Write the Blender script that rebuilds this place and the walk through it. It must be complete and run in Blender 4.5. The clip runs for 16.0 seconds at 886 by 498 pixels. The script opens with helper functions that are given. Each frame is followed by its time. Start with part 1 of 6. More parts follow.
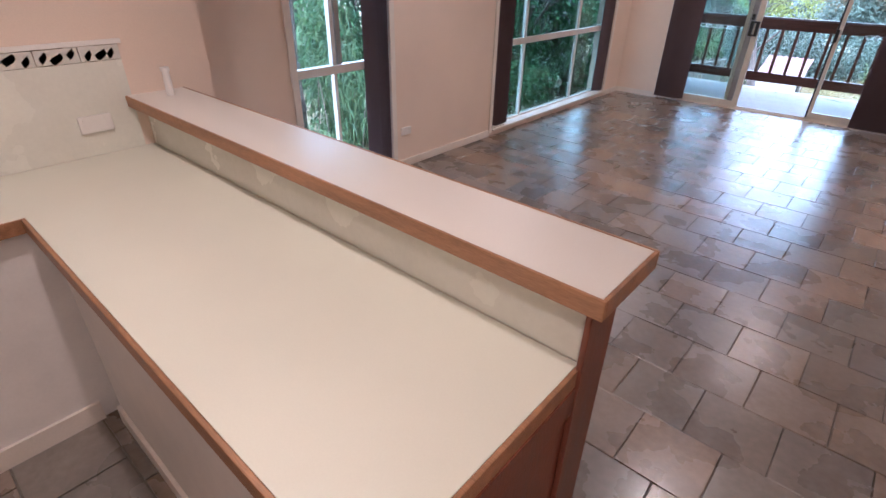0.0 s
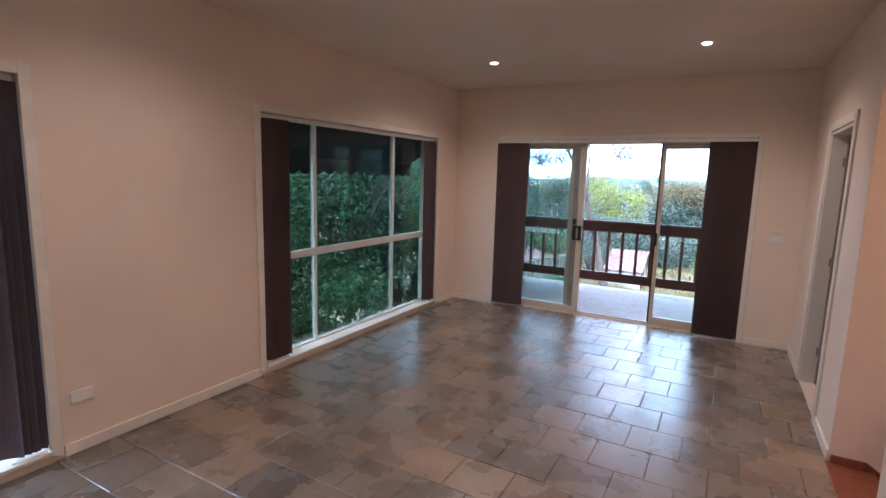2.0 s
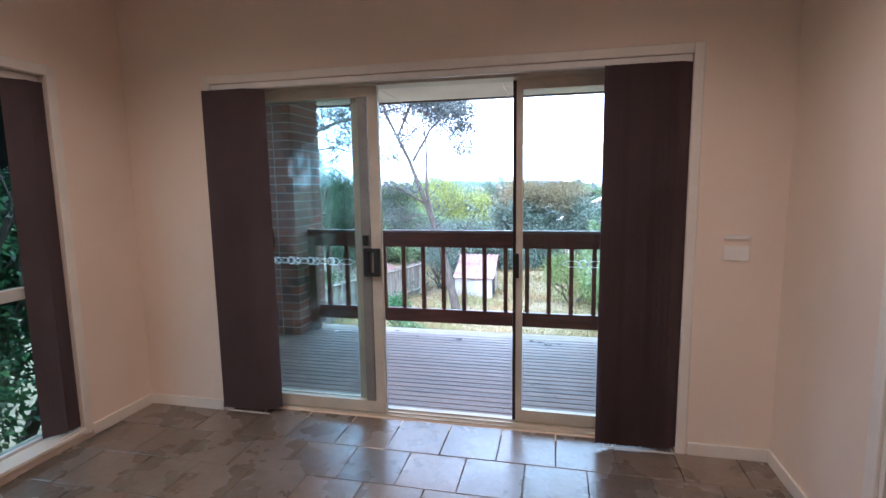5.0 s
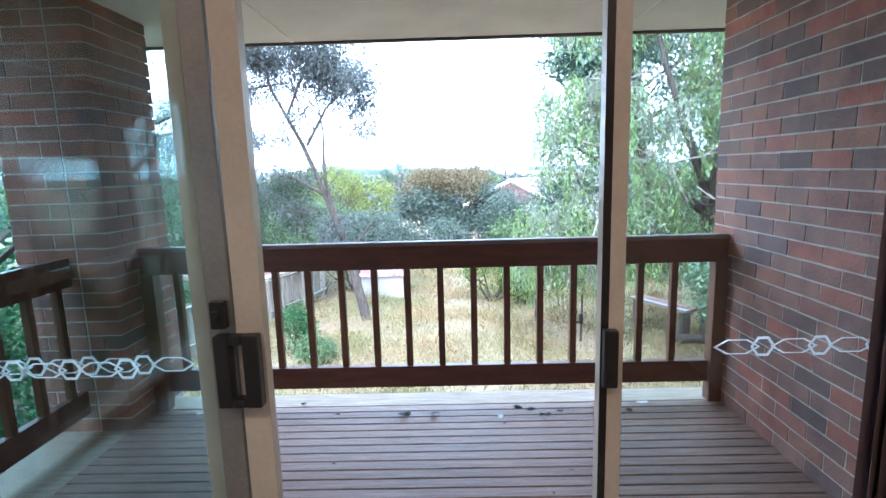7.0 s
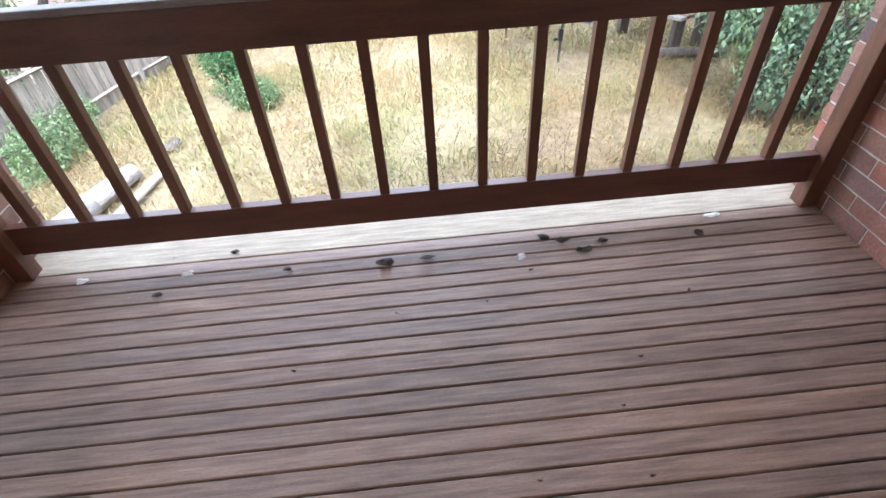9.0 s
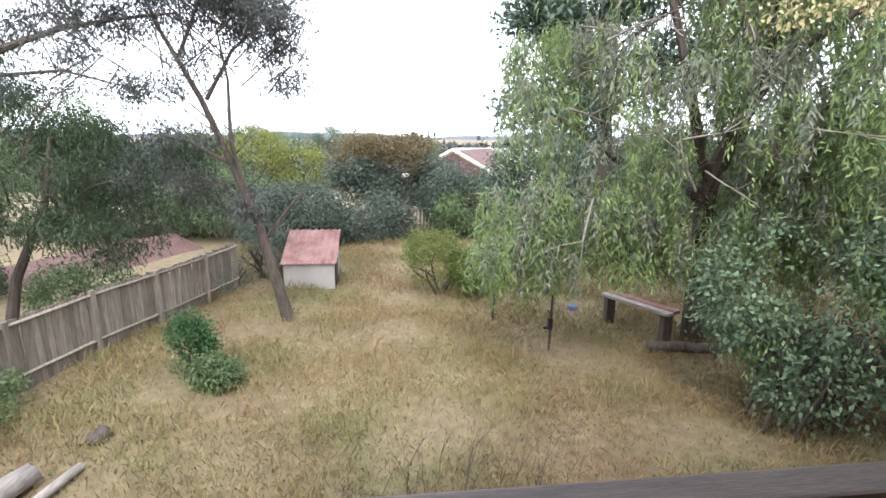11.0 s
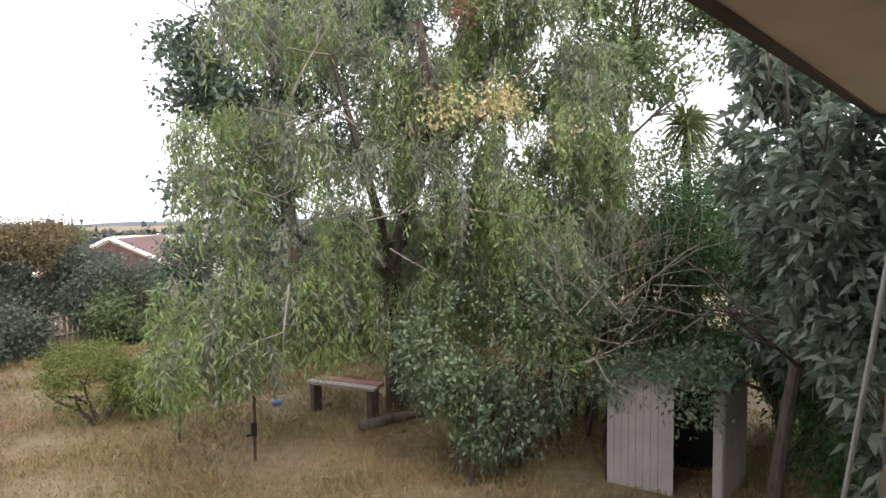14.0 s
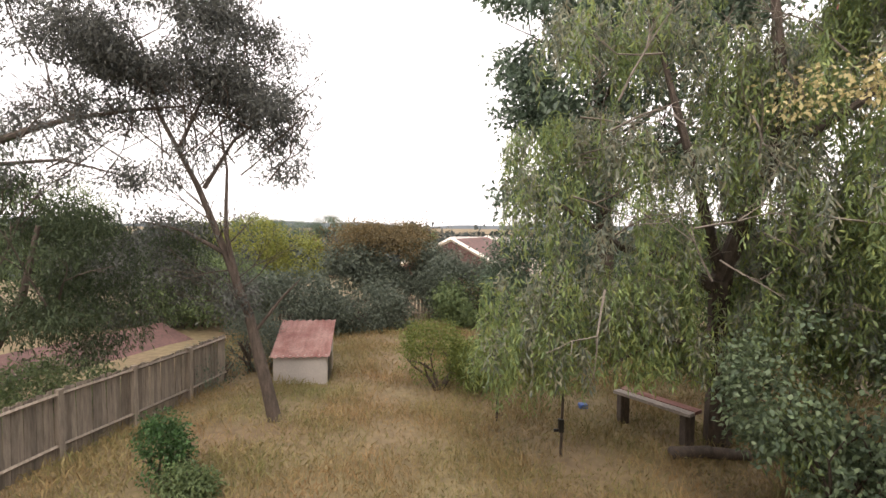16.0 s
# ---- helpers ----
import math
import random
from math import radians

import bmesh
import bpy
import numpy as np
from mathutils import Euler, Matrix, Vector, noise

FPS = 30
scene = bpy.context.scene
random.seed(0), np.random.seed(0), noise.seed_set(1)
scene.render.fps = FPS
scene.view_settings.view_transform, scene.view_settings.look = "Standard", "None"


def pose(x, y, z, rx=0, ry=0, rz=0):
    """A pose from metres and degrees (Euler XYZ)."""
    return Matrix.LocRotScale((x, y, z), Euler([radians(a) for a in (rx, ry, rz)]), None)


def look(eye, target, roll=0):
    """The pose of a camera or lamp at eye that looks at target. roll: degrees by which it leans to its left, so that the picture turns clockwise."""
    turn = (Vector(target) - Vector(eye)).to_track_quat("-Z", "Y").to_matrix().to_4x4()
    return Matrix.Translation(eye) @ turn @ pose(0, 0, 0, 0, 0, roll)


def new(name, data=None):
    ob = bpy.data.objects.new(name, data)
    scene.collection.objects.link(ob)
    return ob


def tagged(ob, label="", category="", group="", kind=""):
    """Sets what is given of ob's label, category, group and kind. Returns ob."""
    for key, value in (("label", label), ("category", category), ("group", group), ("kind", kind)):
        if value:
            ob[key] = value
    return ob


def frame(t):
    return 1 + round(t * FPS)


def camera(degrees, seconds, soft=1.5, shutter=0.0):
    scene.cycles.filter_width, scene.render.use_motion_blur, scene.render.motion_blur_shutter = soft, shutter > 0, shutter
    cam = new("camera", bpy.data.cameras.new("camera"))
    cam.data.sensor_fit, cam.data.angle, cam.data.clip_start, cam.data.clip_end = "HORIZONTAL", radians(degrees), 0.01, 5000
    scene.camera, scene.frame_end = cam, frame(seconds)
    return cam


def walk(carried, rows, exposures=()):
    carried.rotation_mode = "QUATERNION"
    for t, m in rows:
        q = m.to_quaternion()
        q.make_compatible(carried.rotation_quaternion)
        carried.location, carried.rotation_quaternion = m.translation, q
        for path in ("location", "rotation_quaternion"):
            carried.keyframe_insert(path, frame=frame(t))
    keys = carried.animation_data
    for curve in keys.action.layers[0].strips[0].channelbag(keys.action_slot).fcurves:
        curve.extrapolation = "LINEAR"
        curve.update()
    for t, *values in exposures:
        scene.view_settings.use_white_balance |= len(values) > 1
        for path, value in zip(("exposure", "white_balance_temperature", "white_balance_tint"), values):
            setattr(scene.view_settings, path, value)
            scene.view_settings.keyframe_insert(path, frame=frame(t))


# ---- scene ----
cam = camera(83.0, 16.0)
PATH = [
    (0, (0.074, -7.795, 1.684), (-1.062, -6.485, 0.687), 1.1),
    (0.5, (0.142, -7.366, 1.674), (-0.954, -5.935, 0.807), 1.3),
    (1, (0.131, -6.941, 1.667), (-0.959, -5.408, 0.987), 1.2),
    (1.5, (0.032, -6.509, 1.669), (-1.023, -4.894, 1.143), 0.9),
    (2, (-0.009, -6.011, 1.648), (-0.974, -4.283, 1.356), 1.6),
    (2.5, (-0.073, -5.486, 1.600), (-0.863, -3.660, 1.392), 0.2),
    (3, (-0.138, -5.033, 1.583), (-0.822, -3.165, 1.372), -0.3),
    (3.5, (-0.165, -4.472, 1.593), (-0.816, -2.597, 1.346), -0.7),
    (4, (-0.251, -3.928, 1.552), (-0.788, -2.020, 1.286), -1.1),
    (4.5, (-0.303, -3.387, 1.530), (-0.751, -1.456, 1.261), -0.8),
    (4.7, (-0.346, -3.173, 1.490), (-0.798, -1.241, 1.236), -0.9),
    (6.8, (-1.005, -1.262, 1.456), (-1.090, 0.708, 1.128), -0.9),
    (7, (-1.032, -1.090, 1.454), (-1.071, 0.885, 1.140), -1.6),
    (7.5, (-1.065, -0.646, 1.445), (-1.039, 1.324, 1.102), -3.0),
    (8, (-1.109, -0.310, 1.428), (-1.090, 1.505, 0.590), -2.2),
    (8.5, (-1.151, -0.073, 1.394), (-1.123, 1.485, 0.141), -3.3),
    (9, (-1.174, 0.206, 1.418), (-1.106, 1.709, 0.099), -3.8),
    (9.5, (-1.140, 0.562, 1.477), (-1.119, 2.257, 0.415), -2.4),
    (9.7, (-1.132, 0.679, 1.496), (-1.114, 2.433, 0.535), -1.2),
    (11.8, (-1.290, 1.720, 1.480), (-0.565, 3.566, 1.223), 1.9),
    (12, (-1.310, 1.760, 1.489), (-0.372, 3.507, 1.232), 1.9),
    (12.5, (-1.341, 1.870, 1.510), (-0.109, 3.435, 1.336), 1.3),
    (13, (-1.287, 1.912, 1.501), (0.079, 3.363, 1.334), 0.7),
    (13.5, (-1.161, 1.915, 1.504), (0.216, 3.358, 1.361), -0.6),
    (14, (-1.096, 1.915, 1.492), (0.214, 3.420, 1.366), -0.9),
    (14.5, (-1.083, 1.915, 1.501), (0.014, 3.584, 1.389), -1.4),
    (15, (-1.117, 1.915, 1.495), (-0.280, 3.729, 1.397), -0.7),
    (15.5, (-1.161, 1.915, 1.474), (-0.627, 3.840, 1.383), 0.1),
    (16, (-1.215, 1.915, 1.468), (-0.985, 3.899, 1.374), 0.5),
]
walk(cam, [(t, look(eye, target, roll)) for t, eye, target, roll in PATH],
     [(0.0, 3.42, 4400, 11), (0.4, 3.1, 4350, 11), (1.2, 3.0, 4300, 10), (2.5, 3.15, 4780, 9), (3.5, 3.1, 4650, 9), (4.7, 3.05, 4550, 8), (6.8, 3.0, 4600, 4), (7.5, 2.92, 4700, 6), (7.9, 2.66, 4900, 7), (8.4, 2.95, 5200, 8), (9.0, 3.12, 5250, 8), (9.7, 2.98, 5100, 5), (11.4, 1.4, 6150, 10), (12.2, 1.22, 6300, 12), (14.5, 1.2, 6450, 13), (15.0, 1.0, 6700, 14), (15.5, 0.94, 7000, 15), (16.0, 0.95, 7100, 15)])

# ---- world, sun ----
world = bpy.data.worlds.new("overcast_sky")
scene.world = world
world.use_nodes = True
wn = world.node_tree.nodes
wl = world.node_tree.links
sky = wn.new("ShaderNodeTexSky")
sky.sky_type, sky.sun_disc = "NISHITA", False
sky.sun_elevation, sky.sun_rotation = radians(48), radians(200)
sky.dust_density, sky.air_density = 5.0, 1.5
cloud = wn.new("ShaderNodeMix")
cloud.data_type = "RGBA"
cloud.inputs[0].default_value = 0.88
cloud.inputs[7].default_value = (11.0, 11.0, 11.4, 1)
wl.new(sky.outputs[0], cloud.inputs[6])
wl.new(cloud.outputs[2], wn["Background"].inputs[0])
wn["Background"].inputs[1].default_value = 0.1

sun_data = bpy.data.lights.new("sun", "SUN")
sun_data.energy, sun_data.angle, sun_data.color = 0.9, radians(25), (1.0, 0.96, 0.9)
sun = new("sun", sun_data)
sun.matrix_world = look((0, 0, 30), (4, 22, 0))


def downlight_lamp(x, y, z, watts, tone=(1.0, 0.64, 0.40)):
    d = bpy.data.lights.new("downlight_glow", "SPOT")
    d.energy, d.spot_size, d.spot_blend, d.shadow_soft_size, d.color = watts, radians(150), 0.9, 0.04, tone
    o = new("downlight_glow", d)
    o.matrix_world = pose(x, y, z)


# First pair known, kitchen pair inferred; middle pair and stair lamp are added unseen.
LAMPS = [(-2.09, -1.37), (-0.255, -1.40), (-2.09, -4.4), (-0.255, -4.4), (-1.2, -7.5), (0.3, -8.3), (1.7, -2.85)]
CEIL = 2.74
for lx, ly in LAMPS:
    downlight_lamp(lx, ly, CEIL - 0.03, 9 if lx > 1 else 9.5 if ly > -2 else 6.4 if ly > -6 else 8, (1.0, 0.64, 0.40) if lx < 1 else (1.0, 0.5, 0.25))

# ---- materials ----


def mat(name, color, rough=0.6, metal=0.0, var=0.15, scale=4.0, fine=60.0, bump=0.1, tint=None, rand="", stretch=None, spec=0.5, alt=None):
    """Two scales of noise over a base colour, with relief; rand: 'object' or 'island' varies piece by piece."""
    m = bpy.data.materials.new(name)
    m.use_nodes = True
    n, l = m.node_tree.nodes, m.node_tree.links
    b = n["Principled BSDF"]
    tc = n.new("ShaderNodeTexCoord")
    mp = n.new("ShaderNodeMapping")
    l.new(n.new("ShaderNodeNewGeometry").outputs["Position"] if rand == "object" else tc.outputs["Object"], mp.inputs[0])
    if stretch:
        mp.inputs["Scale"].default_value = stretch
    big = n.new("ShaderNodeTexNoise")
    big.inputs["Scale"].default_value, big.inputs["Detail"].default_value = scale, 5
    small = n.new("ShaderNodeTexNoise")
    small.inputs["Scale"].default_value, small.inputs["Detail"].default_value = fine, 4
    for t in (big, small):
        l.new(mp.outputs[0], t.inputs["Vector"])
    ramp = n.new("ShaderNodeValToRGB")
    c0 = [c * (1 - var) for c in color]
    c1 = list(tint) if tint else [min(1, c * (1 + var)) for c in color]
    ramp.color_ramp.elements[0].position, ramp.color_ramp.elements[1].position = 0.3, 0.72
    ramp.color_ramp.elements[0].color, ramp.color_ramp.elements[1].color = (*c0, 1), (*c1, 1)
    l.new(big.outputs[0], ramp.inputs[0])
    last = ramp.outputs[0]
    mul = n.new("ShaderNodeMix")
    mul.data_type, mul.blend_type = "RGBA", "MULTIPLY"
    mul.inputs[0].default_value = min(1.0, var * 2)
    l.new(last, mul.inputs[6])
    l.new(small.outputs[0], mul.inputs[7])
    gain = n.new("ShaderNodeMix")
    gain.data_type, gain.blend_type, gain.clamp_result = "RGBA", "MULTIPLY", False
    gain.inputs[0].default_value = 1.0
    g = 1 + min(1.0, var * 2) * 0.9
    gain.inputs[7].default_value = (g, g, g, 1)
    l.new(mul.outputs[2], gain.inputs[6])
    last = gain.outputs[2]
    if rand:
        if rand == "object":
            r = n.new("ShaderNodeObjectInfo").outputs["Random"]
        else:
            r = n.new("ShaderNodeNewGeometry").outputs["Random Per Island"]
        ramp2 = n.new("ShaderNodeValToRGB")
        stops = alt or [(0.72, 0.72, 0.72), (1, 1, 1), (1.25, 1.25, 1.25)]
        while len(ramp2.color_ramp.elements) < len(stops):
            ramp2.color_ramp.elements.new(0.5)
        for k, c in enumerate(stops):
            ramp2.color_ramp.elements[k].position = k / (len(stops) - 1)
            ramp2.color_ramp.elements[k].color = (*c, 1)
        l.new(r, ramp2.inputs[0])
        mx = n.new("ShaderNodeMix")
        mx.data_type, mx.blend_type = "RGBA", "MULTIPLY"
        mx.inputs[0].default_value = 1.0
        l.new(last, mx.inputs[6])
        l.new(ramp2.outputs[0], mx.inputs[7])
        last = mx.outputs[2]
    l.new(last, b.inputs["Base Color"])
    rr = n.new("ShaderNodeMapRange")
    rr.inputs[3].default_value, rr.inputs[4].default_value = max(0.02, rough - 0.1), min(1, rough + 0.12)
    l.new(big.outputs[0], rr.inputs[0])
    l.new(rr.outputs[0], b.inputs["Roughness"])
    b.inputs["Metallic"].default_value = metal
    b.inputs["Specular IOR Level"].default_value = spec
    if bump:
        bp = n.new("ShaderNodeBump")
        bp.inputs["Strength"].default_value, bp.inputs["Distance"].default_value = bump, 0.01
        add = n.new("ShaderNodeMath")
        l.new(big.outputs[0], add.inputs[0])
        l.new(small.outputs[0], add.inputs[1])
        l.new(add.outputs[0], bp.inputs["Height"])
        l.new(bp.outputs[0], b.inputs["Normal"])
    return m


def leaf_mat(name, color, alt, rough=0.5, through_light=0.3):
    m = mat(name, color, rough, var=0.12, scale=0.7, fine=9, bump=0, rand="island", alt=alt, spec=0.28)
    n, l = m.node_tree.nodes, m.node_tree.links
    b = n["Principled BSDF"]
    tr = n.new("ShaderNodeBsdfTranslucent")
    src = b.inputs["Base Color"].links[0].from_socket
    l.new(src, tr.inputs[0])
    mix = n.new("ShaderNodeMixShader")
    mix.inputs[0].default_value = through_light
    l.new(b.outputs[0], mix.inputs[1])
    l.new(tr.outputs[0], mix.inputs[2])
    l.new(mix.outputs[0], n["Material Output"].inputs[0])
    return m


def glass_mat(name, tint=(0.93, 0.97, 0.96)):
    m = bpy.data.materials.new(name)
    m.use_nodes = True
    n, l = m.node_tree.nodes, m.node_tree.links
    n.remove(n["Principled BSDF"])
    tr, gl, mix, fr = n.new("ShaderNodeBsdfTransparent"), n.new("ShaderNodeBsdfGlossy"), n.new("ShaderNodeMixShader"), n.new("ShaderNodeLayerWeight")
    tr.inputs[0].default_value = (*tint, 1)
    gl.inputs["Roughness"].default_value = 0.01
    fr.inputs[0].default_value = 0.5
    pw, ma = n.new("ShaderNodeMath"), n.new("ShaderNodeMath")
    pw.operation, pw.inputs[1].default_value = "POWER", 4.0
    ma.operation, ma.inputs[1].default_value, ma.inputs[2].default_value = "MULTIPLY_ADD", 0.5, 0.035
    l.new(fr.outputs["Facing"], pw.inputs[0])
    l.new(pw.outputs[0], ma.inputs[0])
    l.new(ma.outputs[0], mix.inputs[0])
    l.new(tr.outputs[0], mix.inputs[1])
    l.new(gl.outputs[0], mix.inputs[2])
    l.new(mix.outputs[0], n["Material Output"].inputs[0])
    return m


def glow_mat(name, color, strength):
    m = bpy.data.materials.new(name)
    m.use_nodes = True
    b = m.node_tree.nodes["Principled BSDF"]
    b.inputs["Emission Color"].default_value = (*color, 1)
    b.inputs["Emission Strength"].default_value = strength
    return m


PAINT = mat("wall_paint", (0.75, 0.622, 0.505), 0.65, var=0.05, scale=1.5, fine=160, bump=0.04)
CEILING = mat("ceiling_paint", (0.75, 0.635, 0.53), 0.8, var=0.05, scale=1.2, fine=120, bump=0.05)
TRIM = mat("trim_paint", (0.74, 0.68, 0.60), 0.4, var=0.06, scale=6, fine=150, bump=0.03)
SLATE = mat("slate_tile", (0.185, 0.16, 0.137), 0.27, var=0.26, scale=3.4, fine=30, bump=0.11, spec=1.0, rand="object",
            alt=[(0.72, 0.73, 0.76), (0.95, 0.9, 0.84), (1.25, 1.05, 0.86), (0.85, 0.88, 0.86), (1.08, 0.98, 0.9), (0.74, 0.71, 0.66), (1.35, 1.14, 0.9)])
SLATE_I = mat("slate_tile_far", (0.185, 0.16, 0.137), 0.27, var=0.26, scale=3.4, fine=30, bump=0.11, spec=1.0, rand="island",
              alt=[(0.72, 0.73, 0.76), (0.95, 0.9, 0.84), (1.25, 1.05, 0.86), (0.85, 0.88, 0.86), (1.08, 0.98, 0.9), (0.74, 0.71, 0.66), (1.35, 1.14, 0.9)])
GROUT = mat("grout", (0.15, 0.13, 0.11), 0.9, var=0.3, scale=9, fine=90, bump=0.3)
LAMINATE = mat("counter_laminate", (0.70, 0.69, 0.57), 0.35, var=0.03, scale=2, fine=200, bump=0.02)
BARTOP = mat("bar_laminate", (0.69, 0.65, 0.58), 0.33, var=0.03, scale=2, fine=200, bump=0.02)
OAK = mat("honey_timber_edge", (0.30, 0.155, 0.07), 0.4, var=0.3, scale=3, fine=40, bump=0.12, stretch=(1, 8, 8))
REDWOOD = mat("red_brown_timber_panel", (0.17, 0.055, 0.028), 0.38, var=0.3, scale=3, fine=40, bump=0.1, stretch=(6, 6, 1))
WHITETILE = mat("splashback_tile", (0.72, 0.71, 0.62), 0.25, var=0.05, scale=3, fine=60, bump=0.04)
FRIEZE = mat("frieze_tile", (0.62, 0.60, 0.54), 0.3, var=0.08, scale=5, fine=60, bump=0.04)
FRIEZE_MARK = mat("frieze_print", (0.27, 0.26, 0.21), 0.4, var=0.4, scale=30, fine=90, bump=0.05)
WHITEPLASTIC = mat("white_plastic", (0.78, 0.75, 0.70), 0.35, var=0.04, scale=8, fine=90, bump=0.02)
BLACK = mat("black_plastic", (0.015, 0.015, 0.016), 0.35, var=0.2, scale=10, fine=90, bump=0.04)
ALU = mat("cream_aluminium", (0.60, 0.54, 0.44), 0.38, metal=0.15, var=0.1, scale=5, fine=90, bump=0.03)
ALUDARK = mat("bronze_aluminium", (0.30, 0.29, 0.27), 0.35, metal=0.5, var=0.15, scale=5, fine=90, bump=0.03)
ALUWHITE = mat("white_aluminium", (0.62, 0.60, 0.55), 0.4, metal=0.1, var=0.08, scale=6, fine=90, bump=0.03)
BLIND = mat("blind_fabric", (0.15, 0.105, 0.11), 0.85, var=0.16, scale=3, fine=300, bump=0.2, stretch=(1, 1, 0.4))
GLASS = glass_mat("window_glass")
GLASS_TINT = glass_mat("grey_door_glass", (0.86, 0.92, 0.92))
GLASS_DIM = glass_mat("fly_screened_glass", (0.62, 0.70, 0.68))
DECAL = leaf_mat("frosted_decal", (0.85, 0.87, 0.87), [(1, 1, 1), (1, 1, 1)], 0.6, 0.8)
DECK = mat("weathered_deck_board", (0.205, 0.125, 0.095), 0.36, var=0.35, scale=5, fine=60, bump=0.3, stretch=(1, 14, 14), rand="object",
           alt=[(0.85, 0.85, 0.85), (1.05, 1, 0.96), (1.2, 1.12, 1.05)], tint=(0.27, 0.19, 0.145))
DECKEDGE = mat("grey_deck_edge", (0.33, 0.27, 0.20), 0.65, var=0.3, scale=5, fine=50, bump=0.35, stretch=(1, 12, 12))
STAIN = mat("mahogany_stain", (0.085, 0.030, 0.018), 0.38, var=0.3, scale=4, fine=45, bump=0.15, stretch=(1, 6, 6))
STAINV = mat("mahogany_stain_upright", (0.11, 0.045, 0.024), 0.42, var=0.3, scale=4, fine=45, bump=0.15, stretch=(6, 6, 1))
BRICK = mat("brick", (0.27, 0.155, 0.12), 0.85, var=0.28, scale=6, fine=70, bump=0.5, rand="object",
            alt=[(1.2, 0.85, 0.75), (0.85, 0.85, 0.9), (1.05, 1.0, 0.95), (0.5, 0.6, 0.72), (1.1, 0.95, 0.8), (0.8, 0.75, 0.75), (1.25, 0.8, 0.68)])
BRICK_I = mat("brick_far", (0.27, 0.155, 0.12), 0.85, var=0.28, scale=6, fine=70, bump=0.5, rand="island",
              alt=[(1.2, 0.85, 0.75), (0.85, 0.85, 0.9), (1.05, 1.0, 0.95), (0.5, 0.6, 0.72), (1.1, 0.95, 0.8), (0.8, 0.75, 0.75), (1.25, 0.8, 0.68)])
MORTAR = mat("mortar", (0.50, 0.45, 0.40), 0.95, var=0.2, scale=12, fine=120, bump=0.4)
SOFFIT = mat("soffit_sheet", (0.78, 0.71, 0.66), 0.75, var=0.08, scale=2, fine=80, bump=0.05)
FASCIA = mat("brown_fascia", (0.10, 0.075, 0.065), 0.5, var=0.2, scale=4, fine=60, bump=0.1)
DEADLEAF = mat("dead_leaf", (0.06, 0.04, 0.028), 0.8, var=0.4, scale=40, fine=120, bump=0.4)
GROUND = mat("yard_ground", (0.28, 0.195, 0.115), 0.95, var=0.4, scale=0.35, fine=5, bump=0.5, tint=(0.19, 0.155, 0.08))
GRASSM = mat("dry_grass", (0.40, 0.285, 0.17), 0.8, var=0.3, scale=0.45, fine=3, bump=0, tint=(0.19, 0.205, 0.1), rand="island",
             alt=[(0.55, 0.62, 0.42), (1.0, 0.92, 0.75), (1.15, 1.0, 0.8), (0.85, 0.68, 0.5), (1.2, 1.1, 0.95), (0.5, 0.66, 0.35)])
BARK = mat("bark", (0.085, 0.065, 0.052), 0.9, var=0.4, scale=6, fine=40, bump=0.7, stretch=(3, 3, 0.7))
TWIG = mat("dead_twig", (0.20, 0.17, 0.14), 0.9, var=0.3, scale=6, fine=40, bump=0.2)
PALING = mat("grey_paling", (0.215, 0.18, 0.145), 0.85, var=0.3, scale=3, fine=40, bump=0.35, stretch=(8, 8, 1), rand="object")
RUST = mat("rusty_roof_sheet", (0.27, 0.085, 0.065), 0.7, var=0.4, scale=2.2, fine=24, bump=0.3, tint=(0.32, 0.19, 0.165))
SHEDWALL = mat("pale_metal_sheet", (0.42, 0.385, 0.36), 0.55, metal=0.1, var=0.15, scale=1.5, fine=30, bump=0.1)
GREYWOOD = mat("silvered_timber", (0.30, 0.26, 0.23), 0.85, var=0.3, scale=4, fine=40, bump=0.4, stretch=(8, 1, 8))
WATER = mat("dark_pond_water", (0.012, 0.014, 0.016), 0.05, var=0.1, bump=0, spec=0.3)
ROOFTILE = mat("terracotta_roof_tile", (0.15, 0.068, 0.055), 0.8, var=0.25, scale=2, fine=20, bump=0.3)
FARLEAF = mat("distant_foliage", (0.06, 0.075, 0.07), 0.8, var=0.5, scale=0.05, fine=0.6, bump=0)
FARWALL = mat("distant_wall", (0.52, 0.47, 0.43), 0.8, var=0.2, scale=0.1, fine=2, bump=0)
POLE = mat("grey_pole", (0.38, 0.38, 0.37), 0.45, metal=0.3, var=0.15, scale=5, fine=60, bump=0.05)
PEPPER = leaf_mat("pepper_tree_leaf", (0.222, 0.275, 0.142), [(0.45, 0.55, 0.5), (0.95, 1.0, 0.85), (1.2, 1.25, 0.9), (0.8, 0.9, 0.9), (1.35, 1.3, 0.8), (0.9, 0.75, 0.55)])
PEPPERG = leaf_mat("pepper_tree_grey_leaf", (0.235, 0.25, 0.205), [(0.45, 0.52, 0.52), (0.95, 1.0, 0.95), (1.2, 1.15, 0.95), (1.0, 0.85, 0.7)])
DARKLEAF = leaf_mat("dark_glossy_leaf", (0.115, 0.155, 0.11), [(0.6, 0.65, 0.7), (1, 1, 1), (1.35, 1.35, 1.3), (0.8, 0.9, 0.9)], 0.35)
MIDLEAF = leaf_mat("mid_green_leaf", (0.13, 0.175, 0.085), [(0.6, 0.65, 0.65), (1, 1, 0.95), (1.35, 1.3, 1.1), (0.85, 0.95, 0.9)])
GUMLEAF = leaf_mat("grey_gum_leaf", (0.105, 0.11, 0.102), [(0.6, 0.62, 0.66), (1, 1, 1), (1.25, 1.2, 1.1), (0.85, 0.9, 0.9)])
